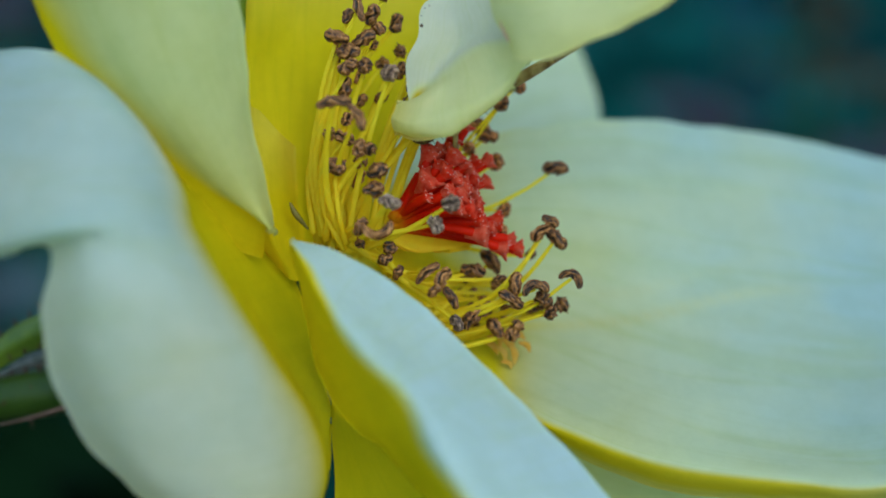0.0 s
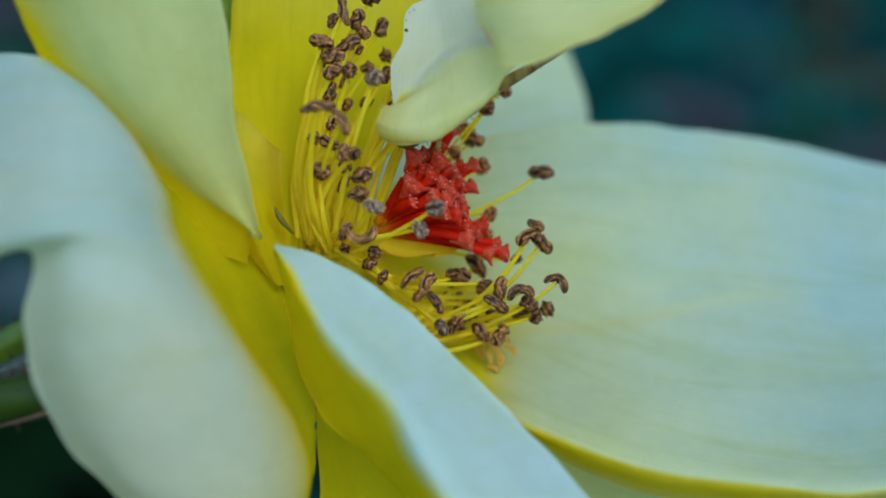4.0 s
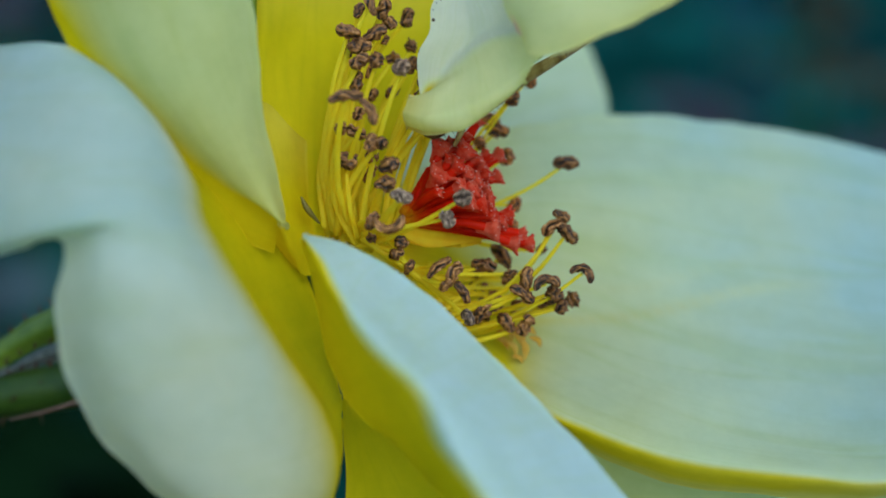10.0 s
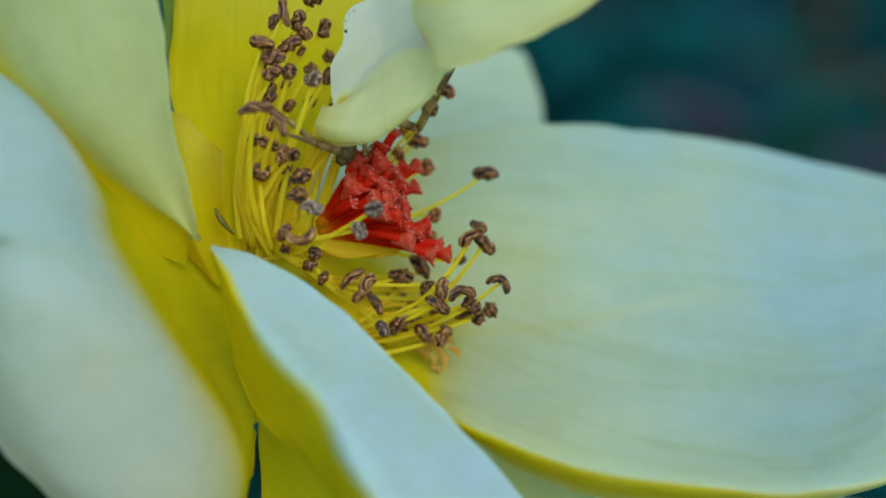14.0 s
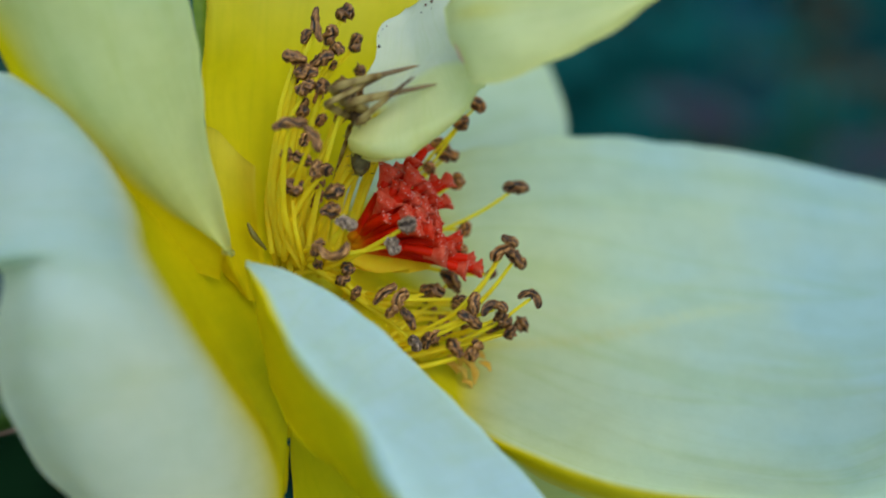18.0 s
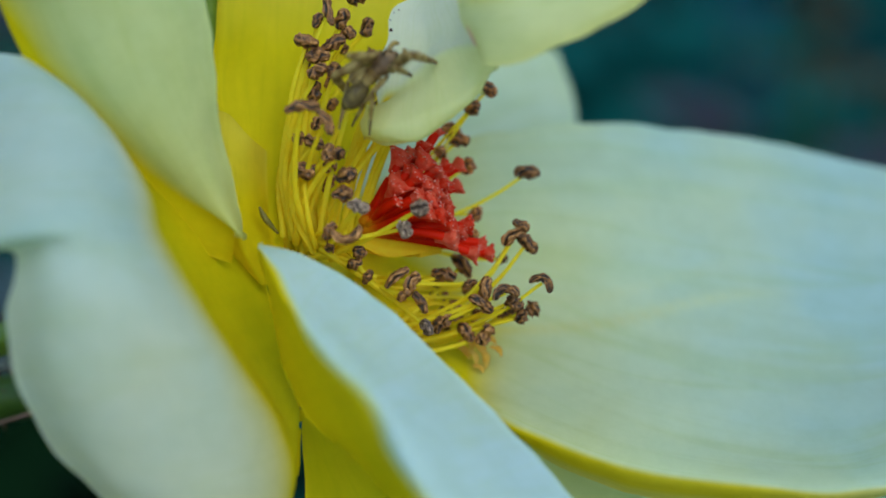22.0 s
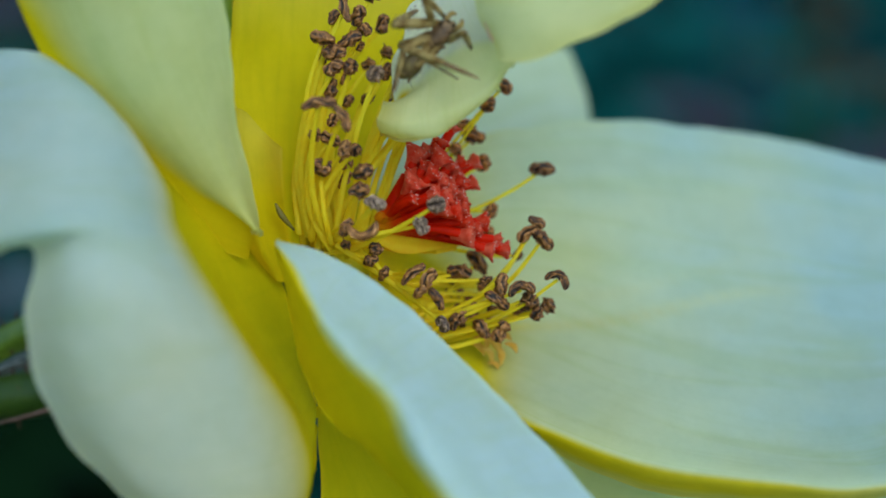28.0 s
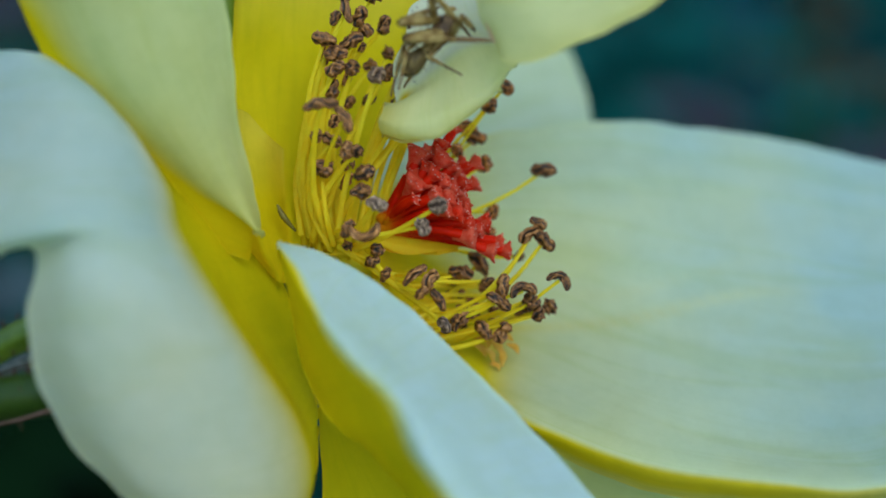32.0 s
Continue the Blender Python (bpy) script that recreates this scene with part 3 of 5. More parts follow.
# ---- stamens: a yellow filament that carries a split brown anther
def anther_mesh(form, length, fat, seed, mat):
    """A burst pair of pollen sacs (mm): a long body, straight, bowed or hooked, with crumpled lips along a dark slit."""
    bend = (0.35, 0.95, 3.1)[form]
    bm = bmesh.new()
    lay = bm.verts.layers.float.new("along")
    steps, sides = (20, 24, 28)[form], 38
    open_wide = 0.55 + 0.45 * math.sin(seed * 7.7)
    rings = []
    for k in range(steps + 1):
        f = k / steps
        a, r = bend * (f - 0.5), length / bend
        centre = Vector((r * math.sin(a), 0, r * (math.cos(a) - math.cos(bend / 2) * 0.5 - 0.5)))
        out, across = Vector((math.sin(a), 0, math.cos(a))), Vector((0, -1, 0))
        size = 0.45 * fat * (0.16 + 0.84 * max(4 * f * (1 - f), 0.0) ** 0.42) * (1 + 0.45 * noise.noise(Vector((3.1 * f, seed * 1.7, 0))))
        turn = 1.6 * noise.noise(Vector((2.6 * f, seed, 0.3))) + 1.1 * math.sin(seed * 3.3)
        ring = []
        for s in range(sides):
            b = 2 * math.pi * s / sides
            d = (b - math.pi / 2 - turn + math.pi) % (2 * math.pi) - math.pi
            slit = math.exp(-(d / (0.30 + 0.3 * noise.noise(Vector((4 * f, seed * 5.1, 2))))) ** 2)
            lip = math.exp(-((abs(d) - 0.62) / 0.26) ** 2)
            back = math.exp(-((math.pi - abs(d)) / 0.35) ** 2)
            crease = noise.noise(Vector((5.5 * f, 2.4 * math.cos(b), 2.4 * math.sin(b) + seed * 3.7)))
            fine = noise.noise(Vector((13 * f, 6 * math.cos(b), 6 * math.sin(b) + seed * 2.1)))
            q = size * (1 - (0.15 + 0.5 * open_wide) * slit + 0.2 * lip * open_wide - 0.2 * back + 0.42 * crease + 0.26 * fine)
            v = bm.verts.new((centre + out * math.cos(b) * q + across * math.sin(b) * q * 0.9) * MM)
            v[lay] = 0.06 - (0.2 + 0.35 * open_wide) * slit + 0.22 * lip - 0.12 * back + 0.42 * crease + 0.32 * fine
            ring.append(v)
        rings.append(ring)
    for r0, r1 in zip(rings, rings[1:]):
        for s in range(sides):
            bm.faces.new((r0[s], r0[(s + 1) % sides], r1[(s + 1) % sides], r1[s]))
    bm.faces.new(rings[0][::-1])
    bm.faces.new(rings[-1])
    me = bpy.data.meshes.new("anther")
    bm.to_mesh(me)
    bm.free()
    me.polygons.foreach_set("use_smooth", [True] * len(me.polygons))
    me.materials.append(mat)
    return me


def stamen(foot, tip, lie, form, length, fat, bow, mat=M_ANTHER, label="", girth=1.0):
    """lie: the anther's slant in degrees; form: straight, bowed or hooked; bow: how far the filament bulges sideways, in mm."""
    foot, tip = Vector(foot), Vector(tip)
    run = tip - foot
    side = Vector((-run.z, 0, run.x)).normalized()
    mid1 = foot + run * 0.35 + side * bow + Vector((0, rnd.uniform(-0.5, 0.5), 0))
    mid2 = foot + run * 0.72 + side * bow * 0.8
    wide = girth * rnd.uniform(0.85, 1.15)
    ob = part("filament", tube(bmesh.new(), [foot, mid1, mid2, tip + Vector((0, 0.25, 0))], (0.25 * wide, 0.22 * wide, 0.19 * wide, 0.12), 8, 14, 0.75), M_FILAMENT, rose)
    head = new("anther", anther_mesh(form, length, fat, rnd.uniform(0, 90), mat))
    head.parent = ob
    head.matrix_basis = Matrix.Translation(tip * MM) @ pose(0, 0, 0, 0, -lie, 0) @ pose(0, 0, 0, rnd.uniform(-18, 18), 0, rnd.uniform(-10, 10))
    if label:
        tagged(head, label)
    return ob


# each row: where the anther sits (mm), its slant, its form, its length (mm) and how fat it is
upper_fan = [
    ((-6.3, 1, 16.8), 98, 1, 2.55, 0.62), ((-7.2, 2, 16.1), 60, 0, 1.17, 0.9), ((-5.5, 2, 16.2), 65, 0, 1.56, 1), ((-4.6, 3, 17.9), 30, 0, 1.42, 1.15),
    ((-5.2, 3, 15.4), -18, 0, 1.22, 1), ((-3.9, 5, 16.1), 78, 0, 1.45, 1), ((-7.9, 1, 14.5), -12, 0, 1.78, 0.9), ((-6.1, 2, 14.5), 32, 0, 1.87, 0.95),
    ((-5.5, 4, 14.4), 60, 0, 0.80, 0.8),
]
crowded_fan = [
    ((-7.1, 1, 13.5), 8, 0, 1.70, 1.05), ((-7.9, 2, 13.5), 84, 0, 1.33, 0.7), ((-7.0, 0, 12.3), 35, 1, 1.45, 1), ((-5.9, 0, 12.4), 60, 0, 1.15, 1.1),
    ((-3.7, 6, 14.2), 25, 0, 0.89, 1), ((-5.0, 6, 13.3), 10, 0, 1.06, 0.9), ((-3.6, 4, 12.6), 70, 0, 1.35, 0.8), ((-7.3, 1, 11.1), 76, 0, 1.47, 1),
    ((-6.6, 4, 12.1), 60, 0, 0.96, 0.8),
]
saddle_fan = [
    ((-6.4, 5, 10.6), 50, 0, 1.05, 0.8), ((-5.0, 5, 10.8), 42, 0, 1.21, 0.8), ((-7.8, -3, 9.6), 8, 1, 2.45, 0.75), ((-6.3, -3, 8.7), -62, 1, 2.08, 0.72),
    ((-7.2, 1, 8.9), 60, 0, 1.00, 0.7), ((-8.3, 0, 7.8), 68, 0, 1.07, 0.8), ((-7.3, 0, 7.5), -25, 0, 1.45, 0.9), ((-6.2, -1, 6.8), 75, 0, 1.29, 0.9),
    ((-5.5, -1, 6.7), 55, 0, 0.91, 0.9),
]
middle_fan = [
    ((-6.3, 1, 6.0), 60, 0, 1.08, 1), ((-8.0, 0, 5.6), -22, 0, 1.61, 1.25), ((-6.5, 3, 4.9), 66, 0, 1.50, 0.8), ((-5.0, -1, 5.2), 22, 1, 1.51, 1),
    ((-5.3, -1, 4.0), 8, 0, 1.51, 0.85), ((-6.1, -1, 1.5), 62, 1, 1.36, 0.9), ((-5.0, -2, 1.4), 185, 2, 2.9, 0.72), ((-4.3, 1, 0.1), -48, 0, 1.00, 0.9),
    ((-4.6, 1, -0.7), 25, 0, 1.16, 0.8), ((-3.7, 1, -1.6), 60, 0, 1.16, 0.6), ((-6.3, 1, 0.4), 30, 0, 0.70, 0.8),
]
lower_fan = [
    ((-1.7, 0, -1.6), 40, 1, 2.14, 0.62), ((-0.6, 0, -2.0), 62, 1, 1.68, 0.8), ((-1.2, 0, -2.8), 42, 0, 1.15, 0.8), ((-0.1, 0, -3.3), -58, 1, 1.76, 0.8),
    ((1.5, 5, -1.6), -6, 1, 1.85, 0.9), ((3.4, 5, -2.1), 15, 0, 1.05, 0.5), ((1.2, 4, -5.0), 68, 0, 1.43, 0.8), ((1.8, 4, -4.6), 66, 0, 1.43, 0.8),
    ((2.4, 5, -4.2), 62, 0, 1.29, 0.8), ((2.8, 7, -0.9), -52, 1, 2.21, 0.8),
]
front_fan = [
    ((3.1, 5, -5.6), -50, 0, 1.69, 1), ((4.5, 5, -5.8), 58, 0, 1.69, 1), ((4.5, 3, -2.4), 84, 1, 1.73, 0.9), ((4.1, 3, -3.5), -34, 1, 2.05, 0.85),
    ((5.8, 3, -2.8), 8, 2, 2.37, 0.75), ((6.3, 4, -3.4), -70, 0, 1.04, 1), ((6.6, 5, -3.8), 20, 0, 1.29, 0.9), ((7.1, 5, -4.5), 58, 0, 1.13, 0.9),
    ((7.9, 6, -4.0), 30, 0, 1.01, 1.2),
]
rim_fan = [
    ((8.4, 4, -2.1), -28, 2, 2.31, 0.68), ((5.9, 6, -4.2), 20, 0, 1.38, 0.7), ((5.3, 6, -4.9), 24, 0, 1.79, 0.4), ((4.0, 6, -4.4), 35, 0, 1.54, 0.6),
    ((7.0, 5, 2.0), -30, 0, 1.37, 0.95), ((6.4, 5, 1.2), 38, 1, 1.85, 0.85), ((7.4, 5, 0.7), -46, 1, 1.93, 0.85), ((7.6, 8, 5.9), -4, 0, 1.99, 0.92),
    ((5.8, 8, -0.4), 45, 0, 0.83, 0.8),
]
far_fan = [
    ((2.0, 8, 9.0), -28, 0, 1.52, 1.15), ((2.6, 8, 8.3), -6, 0, 1.71, 1.09), ((3.3, 8, 6.4), 80, 0, 1.33, 1.09), ((3.6, 7, 10.6), 35, 0, 1.23, 1.26),
    ((4.7, 7, 11.9), -40, 0, 1.51, 1.03), ((3.9, 8, 2.9), 70, 0, 1.24, 1.03), ((3.6, 7, 1.2), 60, 0, 1.23, 0.92), ((1.3, 7, 7.3), 30, 0, 0.85, 1.15),
]
greyed = [
    ((-4.2, -1, 11.8), 25, 0, 1.29, 1.1), ((-4.2, -2, 3.1), -18, 1, 1.57, 0.9), ((-0.1, -2, 3.0), 8, 0, 1.27, 1.1), ((-1.1, -1, 1.7), 108, 0, 1.36, 1),
    ((0.3, 2, -5.1), -60, 0, 1.25, 0.9),
]
hidden_fan = [((-2.6, 2.5, 11.3), 30, 0, 1.3, 0.8), ((-2.8, 3.5, 12.6), 30, 0, 1.3, 0.8), ((-2.4, 3, 12.0), 30, 0, 1.3, 0.8), ((-2.9, 3, 10.4), 50, 0, 1.3, 0.8), ((-2.0, 3, 9.3), 50, 0, 1.3, 0.8), ((-2.6, 4, 13.6), 50, 0, 1.3, 0.8), ((-2.2, 1.5, 9.9), 30, 0, 1.3, 0.8), ((-1.7, 2, 8.9), 40, 0, 1.3, 0.8)]


def fan(rows, foot, spread, bow, mat=M_ANTHER, label="", girth=1.0):
    """A tuft of stamens that spring from round one place on the disc."""
    for tip, lie, form, length, fat in rows:
        root = Vector(foot) + Vector([rnd.uniform(-s, s) for s in spread])
        stamen(root, tip, lie, form, length, fat, rnd.uniform(*bow), mat, label, girth)


fan(upper_fan, (-8.6, 4, 0.6), (1.5, 1, 0.7), (0.9, 2.2))
fan(crowded_fan, (-8.3, 4, 0.6), (1.5, 1, 0.7), (0.7, 1.9))
fan(saddle_fan, (-8.0, 3, 0.5), (1.4, 1, 0.7), (0.3, 1.1))
fan(middle_fan, (-7.2, 3, 0.0), (1.4, 1, 0.6), (0.0, 0.6))
fan(lower_fan[:6], (-4.8, 4, -1.4), (1.2, 1, 0.8), (-0.5, 0.2), girth=0.8)
fan(lower_fan[6:], (-3.2, 5.5, -6.6), (0.9, 0.8, 0.9), (-0.4, 0.3), girth=0.8)
fan(front_fan, (-2.8, 5.5, -6.4), (0.9, 0.8, 0.9), (-0.6, 0.1), girth=0.8)
fan(rim_fan[:7], (-2.4, 6, -6.2), (0.9, 0.8, 0.9), (-1.6, -0.7), girth=0.8)
fan(rim_fan[7:], (-2.0, 8, 1.8), (0.4, 0.4, 0.4), (-0.9, -0.5), girth=0.8)
fan(far_fan, (-2.4, 8, 2.4), (0.5, 0.4, 0.5), (-0.3, 0.5), M_ANTHER_RUSTY, "rusty orange-brown anther", girth=0.62)
for k in range(22):
    f = k / 21
    root = Vector((-4.6 + 2.2 * f, 6.2, -1.6 - 4.6 * f)) + Vector([rnd.uniform(-0.5, 0.5) for _ in range(3)])
    tip = Vector((0.6 + 3.4 * rnd.random(), 6.6 + 0.6 * rnd.random(), -1.9 - 3.9 * f + rnd.uniform(-0.3, 0.5)))
    stamen(root, tip, rnd.uniform(0, 180), 0, 0.75, 0.55, rnd.uniform(-0.5, 0.3), girth=0.8)
for k in range(4):
    root = Vector((-5.6 + 0.4 * k, 4.8, 0.9)) + Vector([rnd.uniform(-0.2, 0.2) for _ in range(3)])
    stamen(root, (-2.9 + 0.5 * k, 4.6, 10.4 - 0.2 * k), rnd.uniform(0, 180), 0, 1.0, 0.7, rnd.uniform(0.1, 0.5), girth=1.05)
fan(hidden_fan, (-6.8, 4, 0.8), (1.2, 0.5, 0.5), (0.1, 0.6))
fan(greyed[:1], (-6.8, 2.5, 0.4), (1.0, 0.5, 0.5), (-0.3, 0.3), M_ANTHER_DUSTY, "dusty brown anther")
fan(greyed[1:], (-6.2, 2, 0.2), (1.2, 0.5, 0.5), (-0.3, 0.3), M_ANTHER_PALE, "greyish dried anther")

# a withered olive stamen at the claw
part("filament", tube(bmesh.new(), [(-11.1, 1, 3.2), (-10.7, 1, 2.4), (-9.9, 1.5, 1.4)], (0.08, 0.22, 0.08), 7, 8), M_OLIVE, rose, "withered olive filament")

# shed filaments lying on the broad petal
for x, z, turn, size in ((2.6, -6.4, -30, 1.0), (3.3, -6.5, -70, 1.3), (4.0, -6.9, -50, 1.5), (4.7, -6.3, -20, 1.2), (4.4, -7.7, -78, 1.3), (3.6, -7.6, -60, 1.1), (5.3, -7.1, -42, 1.0), (2.9, -7.2, -45, 1.2), (4.0, -8.4, -35, 0.8)):
    p = Vector((x, 7.2, z))
    q = Vector((math.cos(radians(turn)), 0.2, math.sin(radians(turn)))) * 1.1 * size
    part("filament", tube(bmesh.new(), [p - q * 0.5, p + Vector((0.2, 0, 0.15)), p + q * 0.5], (0.10, 0.24 * size, 0.06), 8, 8, 0.35), M_AMBER, rose, "shed amber filament")

# ---- pistil: a sheaf of red styles, each flaring into a frilled stigma
def style_tube(foot, mid, tip, girth):
    """A style whose skin runs from the pale base (0) to the red tip (1)."""
    bm = tube(bmesh.new(), [foot, mid, tip], (girth * 0.75, girth, girth * 0.92), 9, 10, 0.8)
    lay = bm.verts.layers.float.new("along")
    way = tip - foot
    for v in bm.verts:
        v[lay] = (v.co / MM - foot).dot(way) / way.length_squared
    return bm


def stigma_mesh(tip, way, size, seed):
    """A fleshy trumpet with an uneven, lobed rim and a hollow face."""
    up = Vector((0.2, -0.3, 0.93))
    x = way.cross(up).normalized()
    y = way.cross(x)
    bm = bmesh.new()
    lay = bm.verts.layers.float.new("along")
    sides, rings, rim = 26, [], []
    for depth, wide, tone in ((-0.95, 0.42, 0.0), (-0.55, 0.58, 0.1), (-0.2, 0.82, 0.35), (0.0, 1.0, 0.8), (0.10, 0.93, 1.0), (0.08, 0.6, 0.6), (0.16, 0.28, 0.5)):
        ring = []
        for s in range(sides):
            b = 2 * math.pi * s / sides
            lobe = 0.16 * math.sin(3 * b + seed) + 0.55 * noise.noise(Vector((1.7 * math.cos(b), 1.7 * math.sin(b), seed * 2.3))) + 0.35 * noise.noise(Vector((5 * math.cos(b), 5 * math.sin(b), seed)))
            r = size * 0.52 * wide * (1 + lobe * max(tone, 0.15))
            p = tip + way * size * (depth + 0.5 * lobe * tone * 0.6) + (x * math.cos(b) + y * math.sin(b)) * r
            p += noise.noise_vector(p * 2.6) * 0.16 * tone + noise.noise_vector(p * 5.5) * (0.05 + 0.09 * tone)
            v = bm.verts.new(p * MM)
            v[lay] = tone + 0.5 * lobe
            ring.append(v)
            if tone == 1.0:
                rim.append(p)
        rings.append(ring)
    for r0, r1 in zip(rings, rings[1:]):
        for s in range(sides):
            bm.faces.new((r0[s], r0[(s + 1) % sides], r1[(s + 1) % sides], r1[s]))
    bm.faces.new(rings[-1])
    return bm, rim


# each row: where the stigma sits (mm) and its width (mm)
crown = [((-1.4, 2.5, 6.9), 1.26), ((-1.6, 1.5, 4.8), 1.24), ((0.3, 2.5, 6.6), 1.18), ((0.1, 4, 7.7), 0.88), ((-0.2, 1.5, 5.4), 0.93), ((1.1, 5, 8.8), 0.72), ((1.8, 5, 6.3), 0.88), ((2.7, 5.5, 6.4), 0.89), ((2.6, 5.5, 4.9), 0.89), ((1.5, 4, 5.5), 0.96)]
skirt = [((1.0, 3, 6.0), 0.87), ((1.1, 2.5, 4.4), 1.10), ((1.8, 4, 3.8), 0.96), ((0.7, 1.5, 3.9), 1.01), ((-0.1, 1, 4.0), 0.93), ((1.4, 1.5, 2.7), 1.09), ((2.2, 2.5, 2.0), 1.02), ((3.4, 5, 2.0), 1.09), ((2.3, 2.5, 1.0), 1.18), ((0.6, 1, 2.9), 0.93)]
fringe = [((4.4, 5, 0.7), 0.88), ((4.9, 5, 0.0), 0.96), ((3.8, 4, -0.0), 0.96), ((-1.7, 1, 3.6), 0.62), ((-0.6, 3.5, 7.1), 0.95), ((2.9, 4, 1.5), 0.88), ((1.7, 3.5, 4.9), 0.87), ((-0.8, 2, 5.9), 0.78), ((2.0, 3, 2.9), 0.87), ((0.5, 2, 4.9), 0.86)]
heart = Vector((-4.5, 4.2, 2.0))
for k, (tip, size) in enumerate(crown + skirt + fringe):
    tip = Vector(tip)
    lift = min(max((tip.z - heart.z) / 6.0, -0.4), 1.0)
    foot = heart + Vector((0.5 + 0.3 * lift, rnd.uniform(-0.4, 0.4), 0.5 * lift - 0.25 + rnd.uniform(-0.3, 0.3)))
    mid = foot.lerp(tip, 0.55) + Vector((rnd.uniform(0.0, 0.3), -0.5, 0.15 + rnd.uniform(-0.15, 0.15) - 0.25 * lift))
    style = part("style", style_tube(foot, mid, tip, 0.36), M_STYLE, rose)
    way = ((tip - mid).normalized() + Vector((0.15, -0.25, 0.1))).normalized()
    bm, rim = stigma_mesh(tip, way, size * 1.25, k * 1.3)
    part("stigma", bm, M_STIGMA, style, "frilled coral stigma")
    bm = bmesh.new()
    for j in range(22):
        p = rim[rnd.randrange(len(rim))].lerp(tip, rnd.choice((-0.05, 0.0, 0.1, 0.5))) + Vector((rnd.uniform(-0.05, 0.05), -0.04, rnd.uniform(-0.05, 0.05)))
        r = rnd.uniform(0.025, 0.06)
        lump(bm, p, (r, r, r), j + k, 0.5, 1)
    part("grain", bm, M_GRAIN, style, "pale sticky grains")
# a yellow-orange sheet added to stand for the style bases under the sheaf
petal("petal", [
    [(-4.9, 4.6, 1.2), (-4.6, 4.0, 0.7), (-4.4, 3.8, 0.2)],
    [(-2.9, 4.4, 1.0), (-2.7, 3.8, 0.4), (-2.6, 3.8, -0.1)],
    [(-0.8, 4.6, 0.7), (-0.6, 4.2, 0.2), (-0.5, 4.2, -0.2)],
    [(1.6, 5.0, 0.4), (1.8, 4.8, 0.1), (1.9, 4.8, -0.1)],
], 20, 8, lambda u, v: 0.02, "yellow-orange style bases under the pistil", mat=M_RING, seed=14, ruffle=0.3)
# shorter styles that fill the sheaf
for k in range(44):
    wide = radians(-9 + 66 * ((k * 0.618034) % 1.0))
    way = Vector((math.cos(wide), 0, math.sin(wide)))
    reach = rnd.uniform(3.0, 5.6)
    foot = heart + Vector((0.4, rnd.uniform(-0.3, 0.6), 0)) + Vector((-way.z, 0, way.x)) * rnd.uniform(-0.4, 0.4)
    tip = heart + way * reach + Vector((0, -0.9 * math.sin((k * 0.37) % 1.0 * 3.1), 0))
    part("style", style_tube(foot, foot.lerp(tip, 0.5) + Vector((0, -0.4, 0)), tip, 0.38), M_STYLE, rose)

# ---- stem, hip and sepals behind the petals, the stem bending down to the soil
ground_at = HOLD.inverted() @ Vector((-0.16, 0.14, -0.01))
stem_line = [(-9.3, 8, -1.2), (-19.3, 11, -6.3), (-28.8, 13, -10.2), (-34.3, 14, -11.3), (-41.6, 15, -13.0), (-59.1, 20, -19.3), (-45, 40, -60), ground_at / MM]
stem_girth = (2.0, 2.0, 2.1, 1.95, 1.7, 1.7, 2.0, 3.0)
part("stem", tube(bmesh.new(), stem_line, stem_girth, 14, 60), M_STEM, rose, "thick dark green stem")
def sepal(cage, mat, label):
    part("sepal", sheet(cage, 16, 8, lambda u, v: 1.0, thick=0.5, ruffle=0.2, seed=len(label)), mat, rose, label)


sepal([[(-27.4, 11, -2.5), (-26.9, 10, -4.4), (-27.0, 11, -6.3)], [(-30.4, 11, -4.4), (-29.9, 9.5, -5.8), (-30.2, 11, -7.4)], [(-33.7, 12, -6.3), (-33.2, 11, -7.3), (-33.2, 12, -8.5)], [(-36.6, 13, -8.6), (-36.2, 12.5, -9.2), (-36.1, 13, -9.9)], [(-39.0, 13, -10.7), (-38.9, 13, -10.8), (-38.9, 13, -11.0)]], M_GREEN, "green sepal swept back along the stem")
sepal([[(-28.1, 12, -6.4), (-27.8, 11, -7.4), (-28.1, 12, -8.8)], [(-32.0, 12, -7.9), (-31.6, 11, -8.4), (-31.7, 12, -9.2)], [(-34.8, 13, -9.3), (-34.4, 12, -9.5), (-34.7, 13, -9.9)], [(-36.6, 13, -10.4), (-36.6, 13, -10.5), (-36.6, 13, -10.6)]], M_DOWN_PALE, "downy grey sepal above the stem")
sepal([[(-13.6, 7, 12.2), (-14.1, 6, 12.2), (-14.6, 6, 12.5)], [(-13.8, 7, 14.4), (-14.7, 6, 14.3), (-15.5, 6, 14.7)], [(-14.0, 8, 17.4), (-15.1, 7, 17.3), (-15.9, 7, 17.7)], [(-14.4, 9, 22.6), (-15.1, 8, 22.4), (-15.9, 8, 22.4)]], M_SEPAL, "green sepal between two petals")
part("sepal", tube(bmesh.new(), [(-26.6, 9.5, -11.2), (-28.9, 9.5, -11.8), (-31.2, 10, -12.5), (-34.0, 11, -13.2)], (0.5, 0.22, 0.16, 0.06), 7, 14), M_RIM, rose, "narrow sepal tip with a pale reddish rim")
